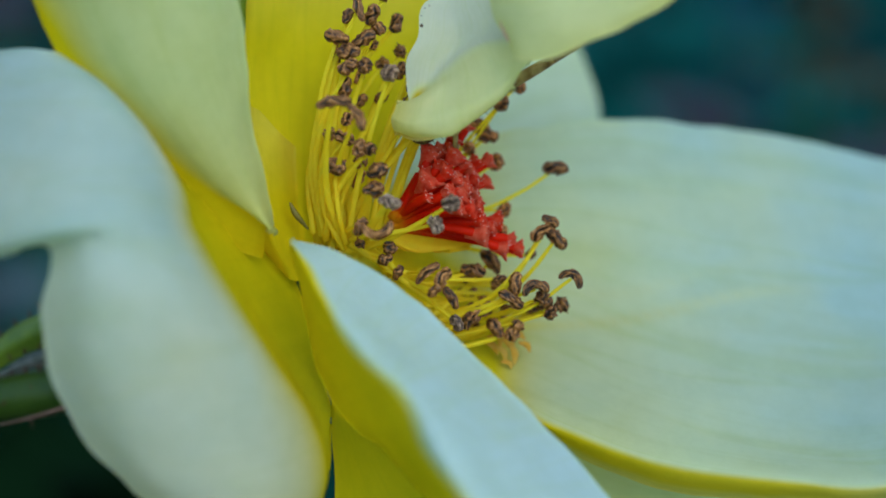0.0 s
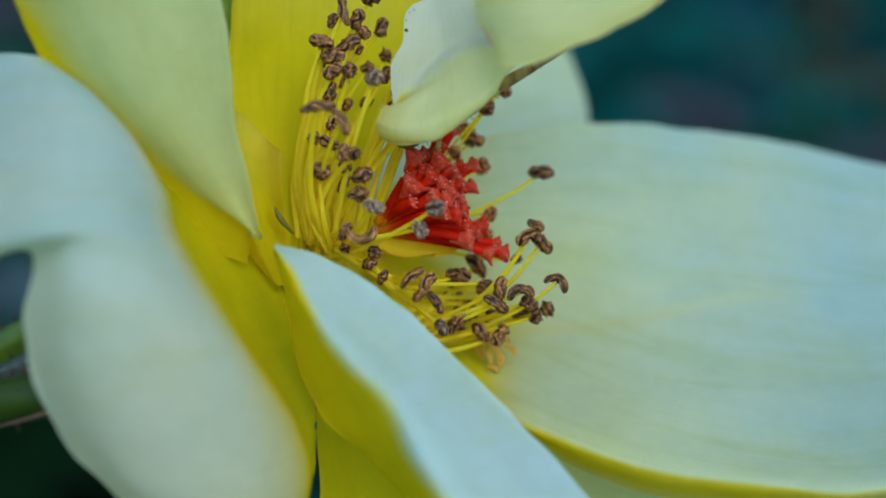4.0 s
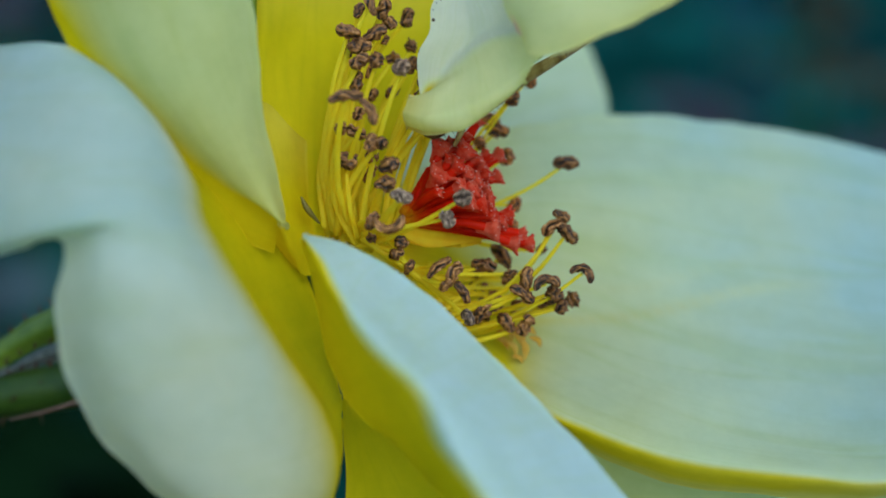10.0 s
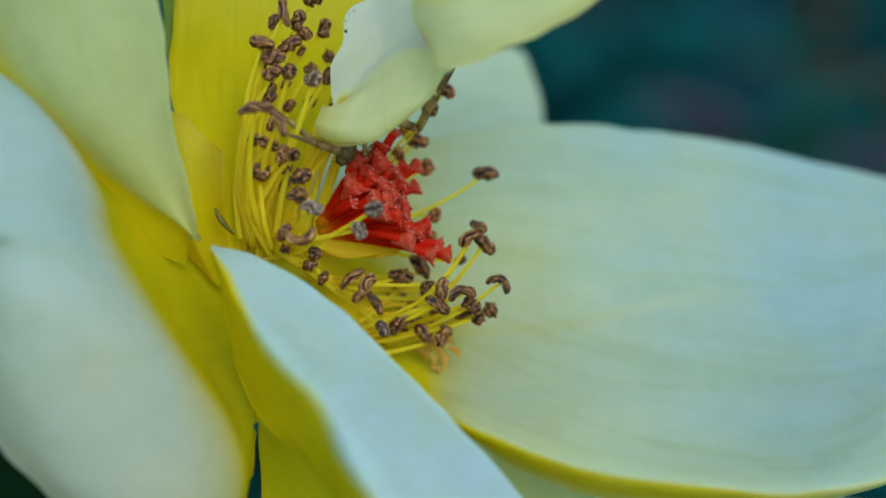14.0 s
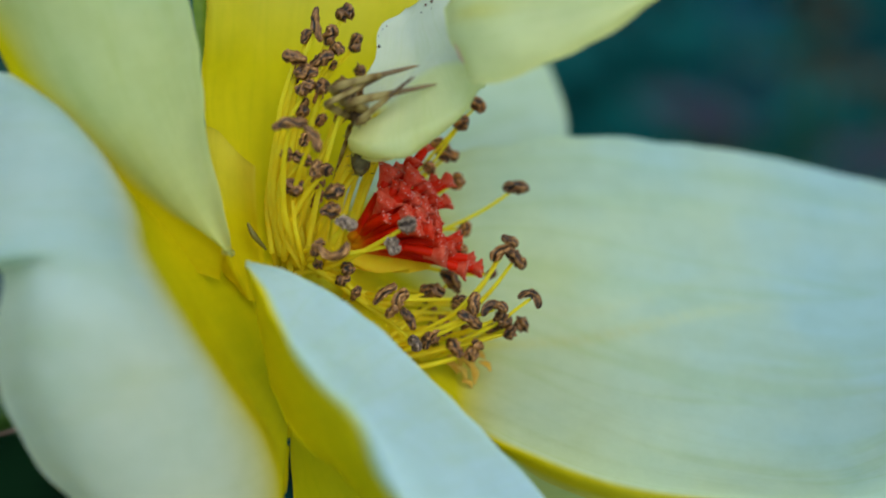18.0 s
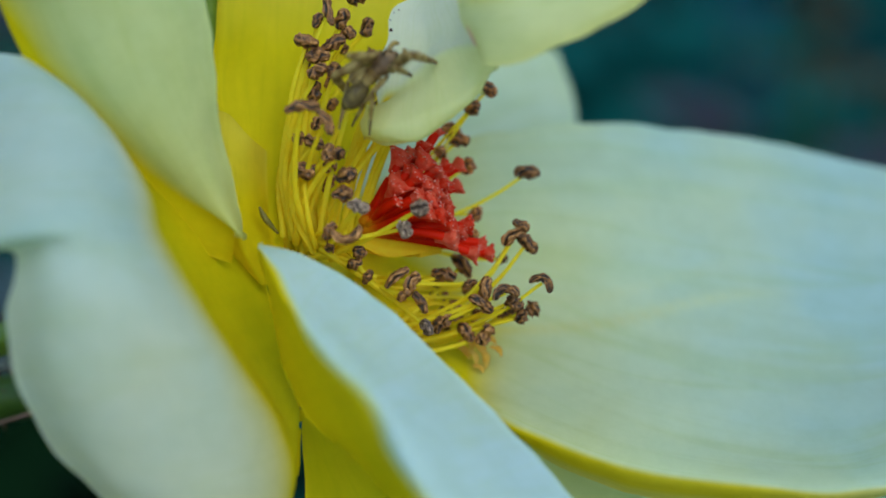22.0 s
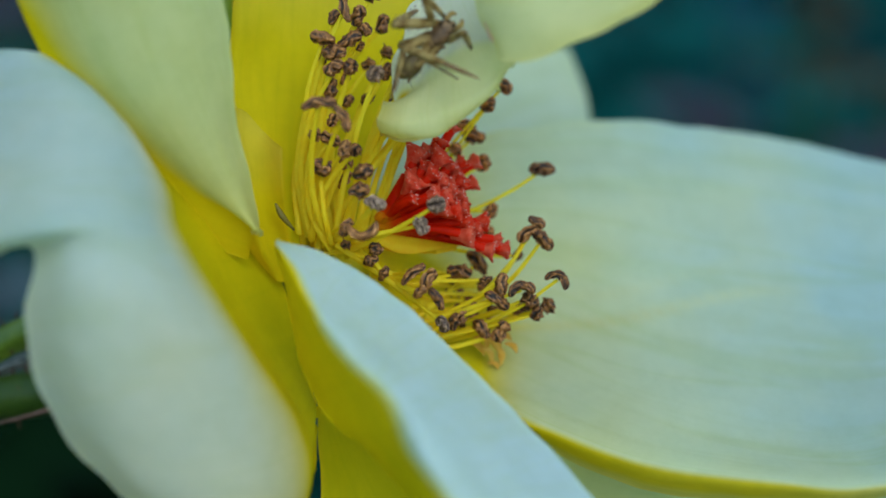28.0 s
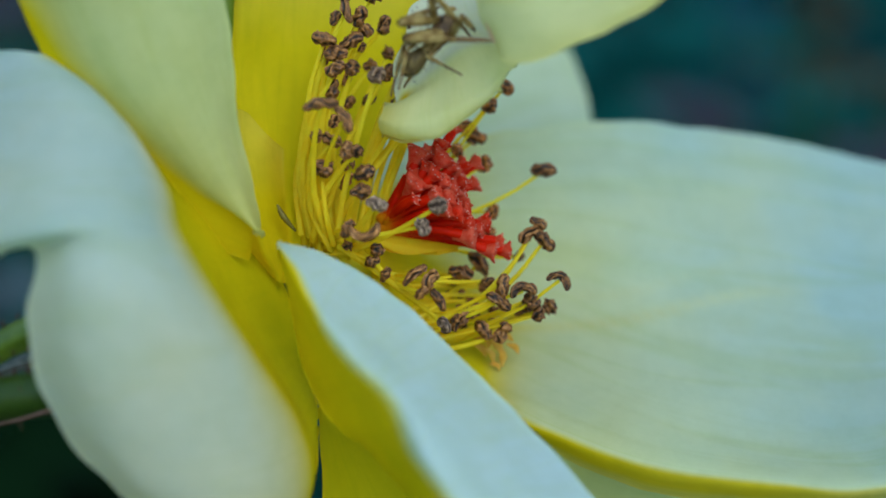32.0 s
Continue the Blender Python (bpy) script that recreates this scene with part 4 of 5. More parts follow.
for line, count in (([(-27.4, 11, -2.3), (-30.4, 11, -4.2), (-33.7, 12, -6.1), (-38.0, 13, -9.8)], 9), ([(-26.8, 10.5, -6.0), (-30.0, 10.5, -7.1), (-33.2, 11.5, -8.2), (-36.6, 13, -10.2)], 8), ([(-27.8, 11, -8.6), (-31.7, 11.5, -9.1), (-35.0, 12, -9.9)], 6)):
    edge = [Vector(p) for p in line]
    for k in range(count):
        p = glide(edge, (k + 0.5) / count)
        tip = p + Vector((rnd.uniform(-0.6, 0.3), -0.2, rnd.uniform(0.3, 0.9)))
        part("gland", tube(bmesh.new(), [p, p.lerp(tip, 0.5) + Vector((0.1, 0, 0)), tip], (0.14, 0.07, 0.03), 5, 4), M_PRICKLE, rose, "fine reddish gland")
stem_points = [Vector(p) for p in stem_line]
for k in range(18):
    p = glide(stem_points, 0.28 + 0.022 * k)
    a = rnd.uniform(0, 6.28)
    out = Vector((rnd.uniform(-0.4, 0.2), -abs(math.sin(a)), math.cos(a))).normalized()
    part("prickle", tube(bmesh.new(), [p + out * 1.5, p + out * rnd.uniform(2.4, 2.9)], (0.16, 0.03), 5, 3), M_PRICKLE, rose, "fine reddish prickle")

# ---- crab spider
spider = tagged(new("spider"), "olive brown crab spider with banded front legs", "spider")
bm = lump(bmesh.new(), (-1.75, 0, 0.05), (1.12, 0.66, 0.62), 5, 0.12, 4)
part("abdomen", bm, M_SPIDER, spider, "plump olive abdomen with brown mottling")
part("waist", tube(bmesh.new(), [(-1.1, 0, 0), (-0.5, 0, 0.05), (0.2, 0, 0)], (0.3, 0.34, 0.5), 9, 6), M_LEG, spider)
bm = lump(bmesh.new(), (1.1, 0, 0.1), (1.1, 0.66, 0.55), 6, 0.10, 4)
body = part("cephalothorax", bm, M_SPIDER_DARK, spider, "dark brown head and thorax")
for x, y, z in ((1.95, 0.22, 0.42), (1.95, -0.22, 0.42), (1.75, 0.5, 0.45), (1.75, -0.5, 0.45), (1.45, 0.42, 0.66), (1.45, -0.42, 0.66)):
    part("eye", lump(bmesh.new(), (x, y, z), (0.1, 0.1, 0.1), 1, 0.0, 2), M_EYE, body)
for s in (-1, 1):
    part("palp", tube(bmesh.new(), [(1.7, 0.35 * s, 0), (2.4, 0.5 * s, 0.1), (2.7, 0.3 * s, -0.3)], (0.14, 0.18, 0.12), 7, 6), M_LEG, spider)
bm = bmesh.new()
for k in range(40):
    a, x = k * 2.4, -3.2 + 0.13 * k
    d = Vector((0.2, math.sin(a), abs(math.cos(a)))).normalized()
    wide = 0.74 if x < -0.9 else 0.60
    p = Vector((x, 0, 0.1)) + d * wide * (0.85 if -1.2 < x < 0.2 else 1.0)
    tube(bm, [p * 0.96, p + d * 0.38], (0.03, 0.010), 4, 2)
part("bristle", bm, M_SPIDER_DARK, spider, "fine dark bristles")


def leg(hip, femur, tibia, tarsus, thick):
    """A leg that swings at the hip, with a shin that swings at the knee; both point along their own x."""
    ob = part("leg", tube(bmesh.new(), [(0, 0, 0), (femur * 0.5, 0, 0.12), (femur, 0, 0)], (0.20 * thick, 0.29 * thick, 0.22 * thick), 10, 10), M_LEG, spider)
    shin = part("shin", tube(bmesh.new(), [(0, 0, 0), (tibia * 0.25, 0, 0.05), (tibia * 0.8, 0, 0), (tibia, 0, 0)], (0.22 * thick, 0.25 * thick, 0.20 * thick, 0.15 * thick), 10, 10), M_LEG, ob)
    bm = tube(bmesh.new(), [(tibia, 0, 0), (tibia + tarsus * 0.6, 0, -0.1), (tibia + tarsus, 0, -0.3)], (0.15 * thick, 0.12 * thick, 0.06), 8, 8)
    for k in range(7):
        x = tibia * 0.5 + k * (tibia * 0.5 + tarsus * 0.6) / 7
        tube(bm, [(x, 0, -0.08), (x + 0.18, (k % 2 - 0.5) * 0.3, -0.42)], (0.03, 0.012), 4, 2)
    hairs = bmesh.new()
    for k in range(16):
        x, a = femur * (0.15 + 0.05 * k), k * 2.4
        d = Vector((0.25, math.sin(a), math.cos(a)))
        tube(hairs, [(x, 0, 0.05), Vector((x, 0, 0.05)) + d * 0.55 * thick], (0.03, 0.010), 4, 2)
    part("bristle", hairs, M_SPIDER_DARK, ob, "fine dark bristles")
    me_ob = part("foot", bm, M_SPIDER_DARK, ob, "dark bristled foot")
    return ob, shin, me_ob, Vector(hip), femur, tibia + tarsus


LEGS = {}
for s, side in ((1, "l"), (-1, "r")):
    LEGS[side + "1"] = leg((1.5, 0.6 * s, 0), 3.5, 3.4, 2.5, 1.22)
    LEGS[side + "2"] = leg((1.1, 0.7 * s, 0), 3.4, 3.0, 2.0, 0.9)
    LEGS[side + "3"] = leg((0.6, 0.7 * s, 0), 2.0, 2.1, 1.4, 0.62)
    LEGS[side + "4"] = leg((0.2, 0.6 * s, 0), 1.9, 1.6, 1.0, 0.62)

# ---- the garden behind: soil to the horizon, low dark foliage, mauve blossom
n = 60
bm = bmesh.new()
grid = []
for i in range(n + 1):
    row = []
    for j in range(n + 1):
        x, y = (i / n * 2 - 1), (j / n * 2 - 1)
        X, Y = 400 * math.copysign(abs(x) ** 4, x) + x * 1.5, 400 * math.copysign(abs(y) ** 4, y) + y * 1.5
        near = math.exp(-(X * X + Y * Y) / 40)
        row.append(bm.verts.new((X, Y, 0.05 * near * noise.noise(Vector((X * 2, Y * 2, 0))))))
    grid.append(row)
for i in range(n):
    for j in range(n):
        bm.faces.new((grid[i][j], grid[i + 1][j], grid[i + 1][j + 1], grid[i][j + 1]))
ground = part("ground", bm, M_SOIL, None, "dark garden soil")
tagged(ground, kind="structure", category="ground")


def leaf_verts(length, width, m):
    pts = []
    for f, w in ((0.0, 0.05), (0.25, 0.8), (0.5, 1.0), (0.75, 0.7), (1.0, 0.04)):
        droop = -0.25 * length * f * f
        for sgn in (-1, 0, 1):
            pts.append(m @ Vector((f * length, sgn * w * width * 0.5, droop + abs(sgn) * w * width * 0.12)))
    return pts


def shrub(name, label, centre, size, count, mat, seed, leaf=0.06):
    """A low bush: woody shoots with many small curved leaves, one uneven mass."""
    r = random.Random(seed)
    root = tagged(new(name), label, "plant")
    root.matrix_world = pose(centre[0], centre[1], 0)
    verts, faces = [], []
    for k in range(count):
        a, u = r.uniform(0, 6.28), r.random() ** 0.5
        z = r.random()
        bulge = (1 - 0.5 * z) * (0.8 + 0.3 * noise.noise(Vector((math.cos(a), math.sin(a), z * 2 + seed))))
        p = Vector((math.cos(a) * u * size[0] * bulge, math.sin(a) * u * size[1] * bulge, 0.03 + z * size[2]))
        m = Matrix.Translation(p) @ Euler((r.uniform(-0.6, 0.6), r.uniform(-0.7, 0.5), a + r.uniform(-0.9, 0.9))).to_matrix().to_4x4()
        L = leaf * r.uniform(0.6, 1.3)
        base = len(verts)
        verts += leaf_verts(L, L * 0.55, m)
        for q in range(4):
            for s in range(2):
                o = base + q * 3 + s
                faces.append((o, o + 1, o + 4, o + 3))
    me = bpy.data.meshes.new("foliage")
    me.from_pydata([v[:] for v in verts], [], faces)
    me.polygons.foreach_set("use_smooth", [True] * len(me.polygons))
    me.materials.append(mat)
    ob = new("foliage", me)
    ob.parent = root
    tagged(ob, kind="stuff")
    for k in range(6):
        a = r.uniform(0, 6.28)
        tip = Vector((math.cos(a) * size[0] * 0.6, math.sin(a) * size[1] * 0.6, size[2] * 0.85)) / MM
        part("shoot", tube(bmesh.new(), [(0, 0, -15), tip * 0.5 + Vector((0, 0, 40)), tip], (5, 4, 2), 6, 8), M_STEM, root)
    return root


spots = [(-0.55, 0.75), (-0.15, 0.95), (0.30, 0.85), (0.75, 0.95), (-0.85, 1.3), (-0.3, 1.5), (0.2, 1.45), (0.7, 1.55), (1.2, 1.4),
         (-1.0, 2.0), (-0.2, 2.2), (0.6, 2.3), (1.4, 2.1), (-0.35, 0.45), (0.35, 0.50)]
for k, (x, y) in enumerate(spots):
    shrub("shrub", "low dark green leafy shrub on dark soil", (x, y), (0.30, 0.26, 0.20 + 0.05 * (k % 3)), 700, M_LEAF, 40 + k)


def blossom(x, y, z, seed, mat, hue):
    """A flower head on a thin stalk."""
    r = random.Random(seed)
    root = tagged(new("garden_flower"), hue + " garden flower on a thin green stalk", "flower", "flowers behind the rose")
    root.matrix_world = pose(x, y, 0)
    part("stalk", tube(bmesh.new(), [(0, 0, -10), (8, 4, z * 500), (0, 0, z * 1000)], (3, 2.5, 2), 6, 8), M_STEM, root)
    for k in range(12):
        a = k * 0.52 + r.uniform(-0.1, 0.1)
        d = Vector((math.cos(a), math.sin(a), r.uniform(0.1, 0.5)))
        c = Vector((0, 0, z * 1000))
        bm = sheet([[c + d * 3 + Vector((-d.y, d.x, 0)) * w for w in (-2, 0, 2)], [c + d * 12 + Vector((-d.y, d.x, 0.2)) * w for w in (-6, 0, 6)],
                    [c + d * 23 + Vector((-d.y, d.x, 0)) * w for w in (-3, 0, 3)]], 5, 4, lambda u, v: 1.0, thick=0.6, ruffle=1.0, seed=k)
        part("petal", bm, mat, root)


flowers = [(0.131, 0.670, 0.402, M_MAUVE, "mauve"), (0.146, 0.672, 0.392, M_MAUVE, "mauve"), (0.221, 0.626, 0.388, M_MAUVE, "mauve"), (0.247, 0.63, 0.39, M_MAUVE, "mauve"),
           (-0.235, 0.670, 0.458, M_MAUVE, "mauve"), (-0.21, 0.545, 0.350, M_PALE_BLUE, "pale blue"), (-0.225, 0.55, 0.335, M_PALE_BLUE, "pale blue"),
           (0.172, 0.726, 0.408, M_BLUE, "deep blue"), (0.171, 0.732, 0.438, M_BLUE, "deep blue"), (0.176, 0.715, 0.385, M_BLUE, "deep blue"),
           (0.217, 0.676, 0.418, M_RUSSET, "faded brown"), (0.212, 0.707, 0.446, M_RUSSET, "faded brown"), (0.240, 0.649, 0.42, M_RUSSET, "faded brown"), (0.196, 0.70, 0.42, M_RUSSET, "faded brown")]
for k, (x, y, z, mat, hue) in enumerate(flowers):
    blossom(x, y, z, k, mat, hue)
# foliage for the lower left of the view, its shade held in its colour
shrub("rose_bush", "dense dark green rose foliage under the bloom, darkened to stand for shade", (-0.17, 0.30), (0.17, 0.11, 0.385), 900, M_BUSH, 77, 0.05)

# ---- what moves: the rose sways in the wind, the spider climbs round the curled petal
sway_first = [(0, 0.63, -0.03), (0.5, 0.36, -0.20), (1, -0.71, -0.47), (1.5, -0.68, -0.45), (2, -0.41, -0.24), (2.5, -0.87, -0.53), (3, -1.25, -0.45), (3.5, -0.06, -0.34), (4, -0.41, -0.34), (4.5, 0.09, -0.22), (5, -0.10, -0.30), (5.5, 0.36, -0.18), (6, -0.21, -0.34), (6.5, 0.74, -0.03), (7, -1.71, -0.34), (7.5, 1.16, 0.08), (8, 0.00, -0.14)]
sway_gust = [(8.5, -0.10, -0.49), (9, -0.10, -0.03), (9.5, 0.28, 0.43), (10, 1.41, 0.35), (10.5, 0.42, 1.02), (11, -0.66, -0.12), (11.1, 1.10, -1.38), (11.2, 2.90, 0.30), (11.3, 2.75, 1.61), (11.4, 1.60, 0.80), (11.5, -0.18, -0.38), (11.6, -2.30, -0.40), (11.7, -3.86, -0.15), (11.8, -2.60, -1.00)]
sway_lull = [(11.9, -1.18, 0.31), (12, -0.94, 0.11), (12.1, -0.48, -0.31), (12.2, -2.39, -1.19), (12.3, -5.00, -1.19), (12.4, -8.35, -1.88), (12.5, -7.80, -3.50), (12.6, -5.98, -3.95), (12.7, -2.10, -2.60), (12.8, 1.70, -1.25), (12.9, 3.70, -0.95), (13, 2.60, 0.03), (13.1, 0.57, 0.73), (13.2, -2.79, -1.03), (13.3, -3.78, -1.84), (13.4, -2.06, 0.00), (13.5, -0.07, 0.99), (13.6, 0.90, 1.40), (13.7, 0.90, 0.42), (13.8, -0.95, -1.00), (13.9, -3.81, -0.15), (14, -4.49, -0.42), (14.1, -4.37, -0.15), (14.2, -2.77, -0.19), (14.3, -2.03, -0.46), (14.4, -1.91, -0.61)]
sway_mild = [(14.5, -2.45, -0.88), (15, -3.44, -1.15), (15.5, -2.87, -1.38), (16, -4.02, -1.53), (16.5, -4.86, -1.56), (16.6, -3.79, -1.44), (16.7, -1.88, -1.48), (16.8, -1.57, -1.17), (16.9, -1.38, -1.33), (17, -1.88, -1.60), (17.2, -2.83, -1.25), (17.3, -1.91, -1.10), (17.5, 0.00, -1.21), (17.8, -2.34, -1.75), (18, -2.26, -1.44), (18.2, -0.56, -0.98), (18.5, -1.72, -1.37), (19, -2.26, -1.17), (19.5, -1.11, -1.29), (20, -0.11, -0.26)]
sway_last = [(20.5, -1.88, -0.49), (21, -0.54, -0.41), (21.5, -0.61, -0.41), (22, -1.45, -0.33), (22.5, -0.23, -0.18), (23, -1.61, -0.45), (23.4, -0.30, 0.00), (23.5, -0.92, -0.18), (24, -0.23, -0.64), (24.5, -2.18, -0.91), (25, -0.84, -0.38), (25.5, -0.73, -0.04), (26, -1.15, -0.23), (26.5, -0.57, -0.15), (27, -0.84, -0.19), (27.5, -0.73, -0.10), (28, -0.34, -0.10), (28.5, -0.92, -0.23), (29, -0.54, 0.08), (29.5, -0.42, 0.08), (30, -0.69, 0.08), (30.5, -0.19, 0.04), (31, -0.80, -0.23), (31.5, -0.50, -0.10), (32, -0.23, -0.17)]
SWAY = sway_first + sway_gust + sway_lull + sway_mild + sway_last


def drift(t):
    """The rose's shift at t: right and up, in mm."""
    for (t0, x0, z0), (t1, x1, z1) in zip(SWAY, SWAY[1:]):
        if t0 <= t <= t1:
            f = (t - t0) / (t1 - t0)
            return Matrix.Translation(((x0 + (x1 - x0) * f) * MM, 0, (z0 + (z1 - z0) * f) * MM))
    return Matrix.Translation((SWAY[-1][1] * MM, 0, SWAY[-1][2] * MM))


# the spider's body: seconds, place (mm), heading and roll in degrees
climb = [
    (0, (-0.2, 1.9, 8.9), 29, 0), (11.5, (-0.2, 1.9, 8.9), 29, 0), (12, (-0.4, 1.9, 8.8), 32, 0), (12.5, (-1.2, 1.9, 8.7), 46, 0), (13.5, (-1.4, 1.9, 8.8), 62, 8), (14.5, (-1.7, 1.9, 8.9), 75, 10), (15.5, (-2.5, 2, 8.8), 90, 15), (16.5, (-3.3, 1.5, 8.9), 100, 20), (17, (-3.5, 1.3, 8.9), 98, 15), (17.5, (-3.7, 1, 9), 96, 10), (18, (-3.4, 1.0, 9.3), 90, 8), (18.2, (-3.7, 0.5, 10.0), 92, 4),
] + [
    (18.5, (-3.6, -2.6, 11.0), 62, 0), (19.2, (-3.6, -3.2, 11.1), 55, 0), (20, (-3.35, -3.2, 11.1), 51, 0), (21.2, (-3.2, -3.2, 11.3), 49, 0), (22.2, (-3.1, -3.2, 11.7), 47, 0), (23.2, (-2.8, -3.2, 11.5), 47, 0), (24.4, (-2.3, -3.2, 11.5), 47, 0), (25.5, (-1.9, -3.2, 12.2), 46, 0), (26.7, (-1, -3.2, 12.9), 46, 0), (28, (-0.5, -3.2, 13.4), 46, 0), (30, (-0.5, -3.2, 13.6), 49, 0), (32, (-0.5, -3.2, 13.7), 49, 0),
]
# for each leg over time: where the knee and the foot reach for
stride = {}
stride["r1"] = [
    (0, (4, 0.9, 11.2), (8.4, -0.6, 13.6)), (12, (4, 0.9, 11.1), (8.5, -0.6, 13.7)), (12.5, (3.6, 0.9, 10.4), (7.9, -0.6, 13.7)), (13, (3.7, 0.9, 9.0), (7.0, -0.6, 12.9)), (14, (3.2, 0.9, 8.5), (5.1, -0.6, 12.9)), (14.5, (3, 0.9, 8.7), (4.7, -0.6, 11.8)), (15.5, (-0.2, 1, 10.1), (2.2, 1, 12)), (15.8, (-2.6, 2, 10.8), (-3.2, 2.6, 12.8)), (16.1, (-4.6, 0.4, 11.6), (-4.4, -2, 13.2)), (16.5, (-5.6, -1.2, 11.7), (-1.8, -4.2, 12.2)), (17, (-5.8, -1.2, 11.6), (-0.9, -4.4, 11.6)),
] + [
    (17.5, (-5.6, -1.2, 11.6), (0, -4.2, 12.0)), (18.2, (-3.6, -4, 11.0), (-0.1, -2.2, 11.9)), (18.5, (-1.5, -9, 11.4), (0.2, -1.2, 12.8)), (20, (-1.1, -9, 12.1), (0.5, -1.2, 12.1)), (22.2, (-0.6, -9, 12.6), (1.3, -1.2, 12.8)), (24.4, (0.2, -9, 12.5), (2.2, -1.2, 12.7)), (25.5, (-0.4, -9, 12.6), (1.6, -1.2, 12.8)), (26.7, (-3.4, -9, 13), (1.8, -1.2, 11.8)), (28, (-2.8, -9, 13.4), (1.9, -5, 11.4)),
] + [
    (30, (-2.4, -9, 13.7), (3.1, -5, 13.2)), (32, (-2.3, -9, 13.8), (3.3, -5, 13.6)),
]
stride["l1"] = [
    (0, (3.9, 0.9, 11.4), (8.4, -0.1, 13.9)), (12, (3.9, 0.9, 11.4), (8.3, -0.1, 13.8)), (12.5, (3.2, 0.9, 10.6), (6.7, -0.1, 13.6)), (13, (2.2, 1.4, 10.1), (4.6, 0.4, 12.4)), (13.4, (0.6, 2.4, 10.6), (2.6, 2.4, 11.4)), (14, (-2.6, -0.6, 6.8), (-4.4, -1.1, 7.6)), (14.5, (-3.2, -1.1, 6.8), (-5.5, 0.4, 8.4)), (15.5, (-4.8, 0.5, 9.7), (-5, -2, 12.4)), (16.5, (-5.5, 0, 12.6), (-1.5, -3, 13.4)),
] + [
    (17, (-7.2, 0, 12.7), (-1.8, -3, 13.4)), (17.5, (-7.2, 0, 12.6), (-1.7, -3, 13.4)), (18.2, (-4.6, -3, 12.0), (-0.1, -2.2, 13.3)), (18.5, (-5.6, -9, 11.6), (-4.6, 0.5, 10.4)), (20, (-6.2, -9, 11), (-5.4, 0.5, 10.2)), (22.2, (-6.2, -9, 11.4), (-5, 0.5, 11)), (23.2, (-5.8, -9, 12), (-2, 0.5, 13)), (24.2, (-4.9, -9, 13.2), (-0.3, -0.5, 15.8)), (25.5, (-4.1, -9, 14.4), (1.6, 0.5, 16.1)),
] + [
    (28, (-2.8, -9, 14.5), (-1.2, 0.5, 16.5)), (30, (-2.5, -9, 14.6), (0.6, 0.5, 16.4)), (32, (-2.5, -9, 14.6), (0.2, 0.5, 16.6)),
]
stride["r2"] = [
    (0, (3.8, 1.9, 11.1), (8.3, 1.4, 13.7)), (12, (3.8, 1.9, 11), (8.2, 1.4, 13.6)), (12.5, (3.2, 1.9, 10.1), (6.6, 0.4, 13.5)), (13, (2.8, 1.9, 8.5), (4.8, 0.4, 12.6)), (14, (2.6, 1.9, 8.8), (4.6, 0.4, 11.6)), (14.5, (2.1, 1.9, 9.2), (3.7, 0.4, 11.2)), (15.5, (0.2, 4, 10), (1.4, 3, 11.5)), (16.5, (-2.2, 4, 9.6), (-1.4, 4, 11.6)), (17.5, (-2.5, 3, 9.7), (-1.3, 3, 11.5)),
] + [
    (18, (-3.2, -1, 10), (-1.6, -3, 11.2)), (18.5, (-2.2, -9, 10.8), (-0.4, -1.5, 11.9)), (20, (-1.8, -9, 11.2), (-0.6, -1.5, 11.6)), (22.2, (-1.6, -9, 11.8), (-0.4, -1.5, 11.8)), (24.4, (-0.8, -9, 11.4), (0.6, -1.5, 10.8)), (25.5, (-0.2, -9, 12), (0.8, -1.5, 11)), (28, (1.6, -9, 13.8), (2.4, -1.5, 13.2)), (32, (1.4, -9, 14.8), (2.6, -1.5, 14.6)),
]
stride["l2"] = [
    (0, (3.7, 1.9, 11.4), (8.2, 1.4, 13.9)), (11.3, (3.7, 1.9, 11.4), (8, 1.4, 13.8)), (11.7, (1, 2.4, 11), (2.6, 2.4, 12.2)), (12, (-4.0, -0.4, 7.6), (-4.8, 1.0, 9.2)), (13, (-4.4, -0.6, 7.6), (-5.6, 1.4, 9.7)), (14, (-4.4, -0.6, 7.4), (-5.2, 1.4, 8.5)), (14.5, (-4.7, -0.6, 7.6), (-6, 2.4, 8.9)), (15.5, (-5.2, 1, 9.3), (-6.3, 1, 10.5)), (16.5, (-4.9, 1, 10.4), (-3.6, -1, 11.4)),
] + [
    (17, (-5.1, 1, 10.6), (-3.8, -1, 11.7)), (17.5, (-5.1, 1, 10.6), (-3.9, -1, 11.6)), (18, (-5.0, -1, 10.8), (-3.6, -2, 12.0)), (18.5, (-5, -9, 12.4), (-1.8, 0, 13)), (20, (-4.6, -9, 12.6), (-1.2, 0, 12.2)), (22.2, (-4.6, -9, 12.6), (-2.4, 0, 12.4)), (24.4, (-5.5, -9, 12), (-3.5, 0, 11.6)), (25.5, (-4.6, -9, 12.4), (-3, 0, 11.8)), (26.7, (-2.6, -9, 15), (0.2, 0, 15)),
] + [
    (28, (-0.95, -9, 16.3), (1.15, 0, 14.8)), (30, (-0.7, -9, 16.6), (2, 0, 14.2)), (32, (-0.6, -9, 16.6), (2.2, 0, 14)),
]
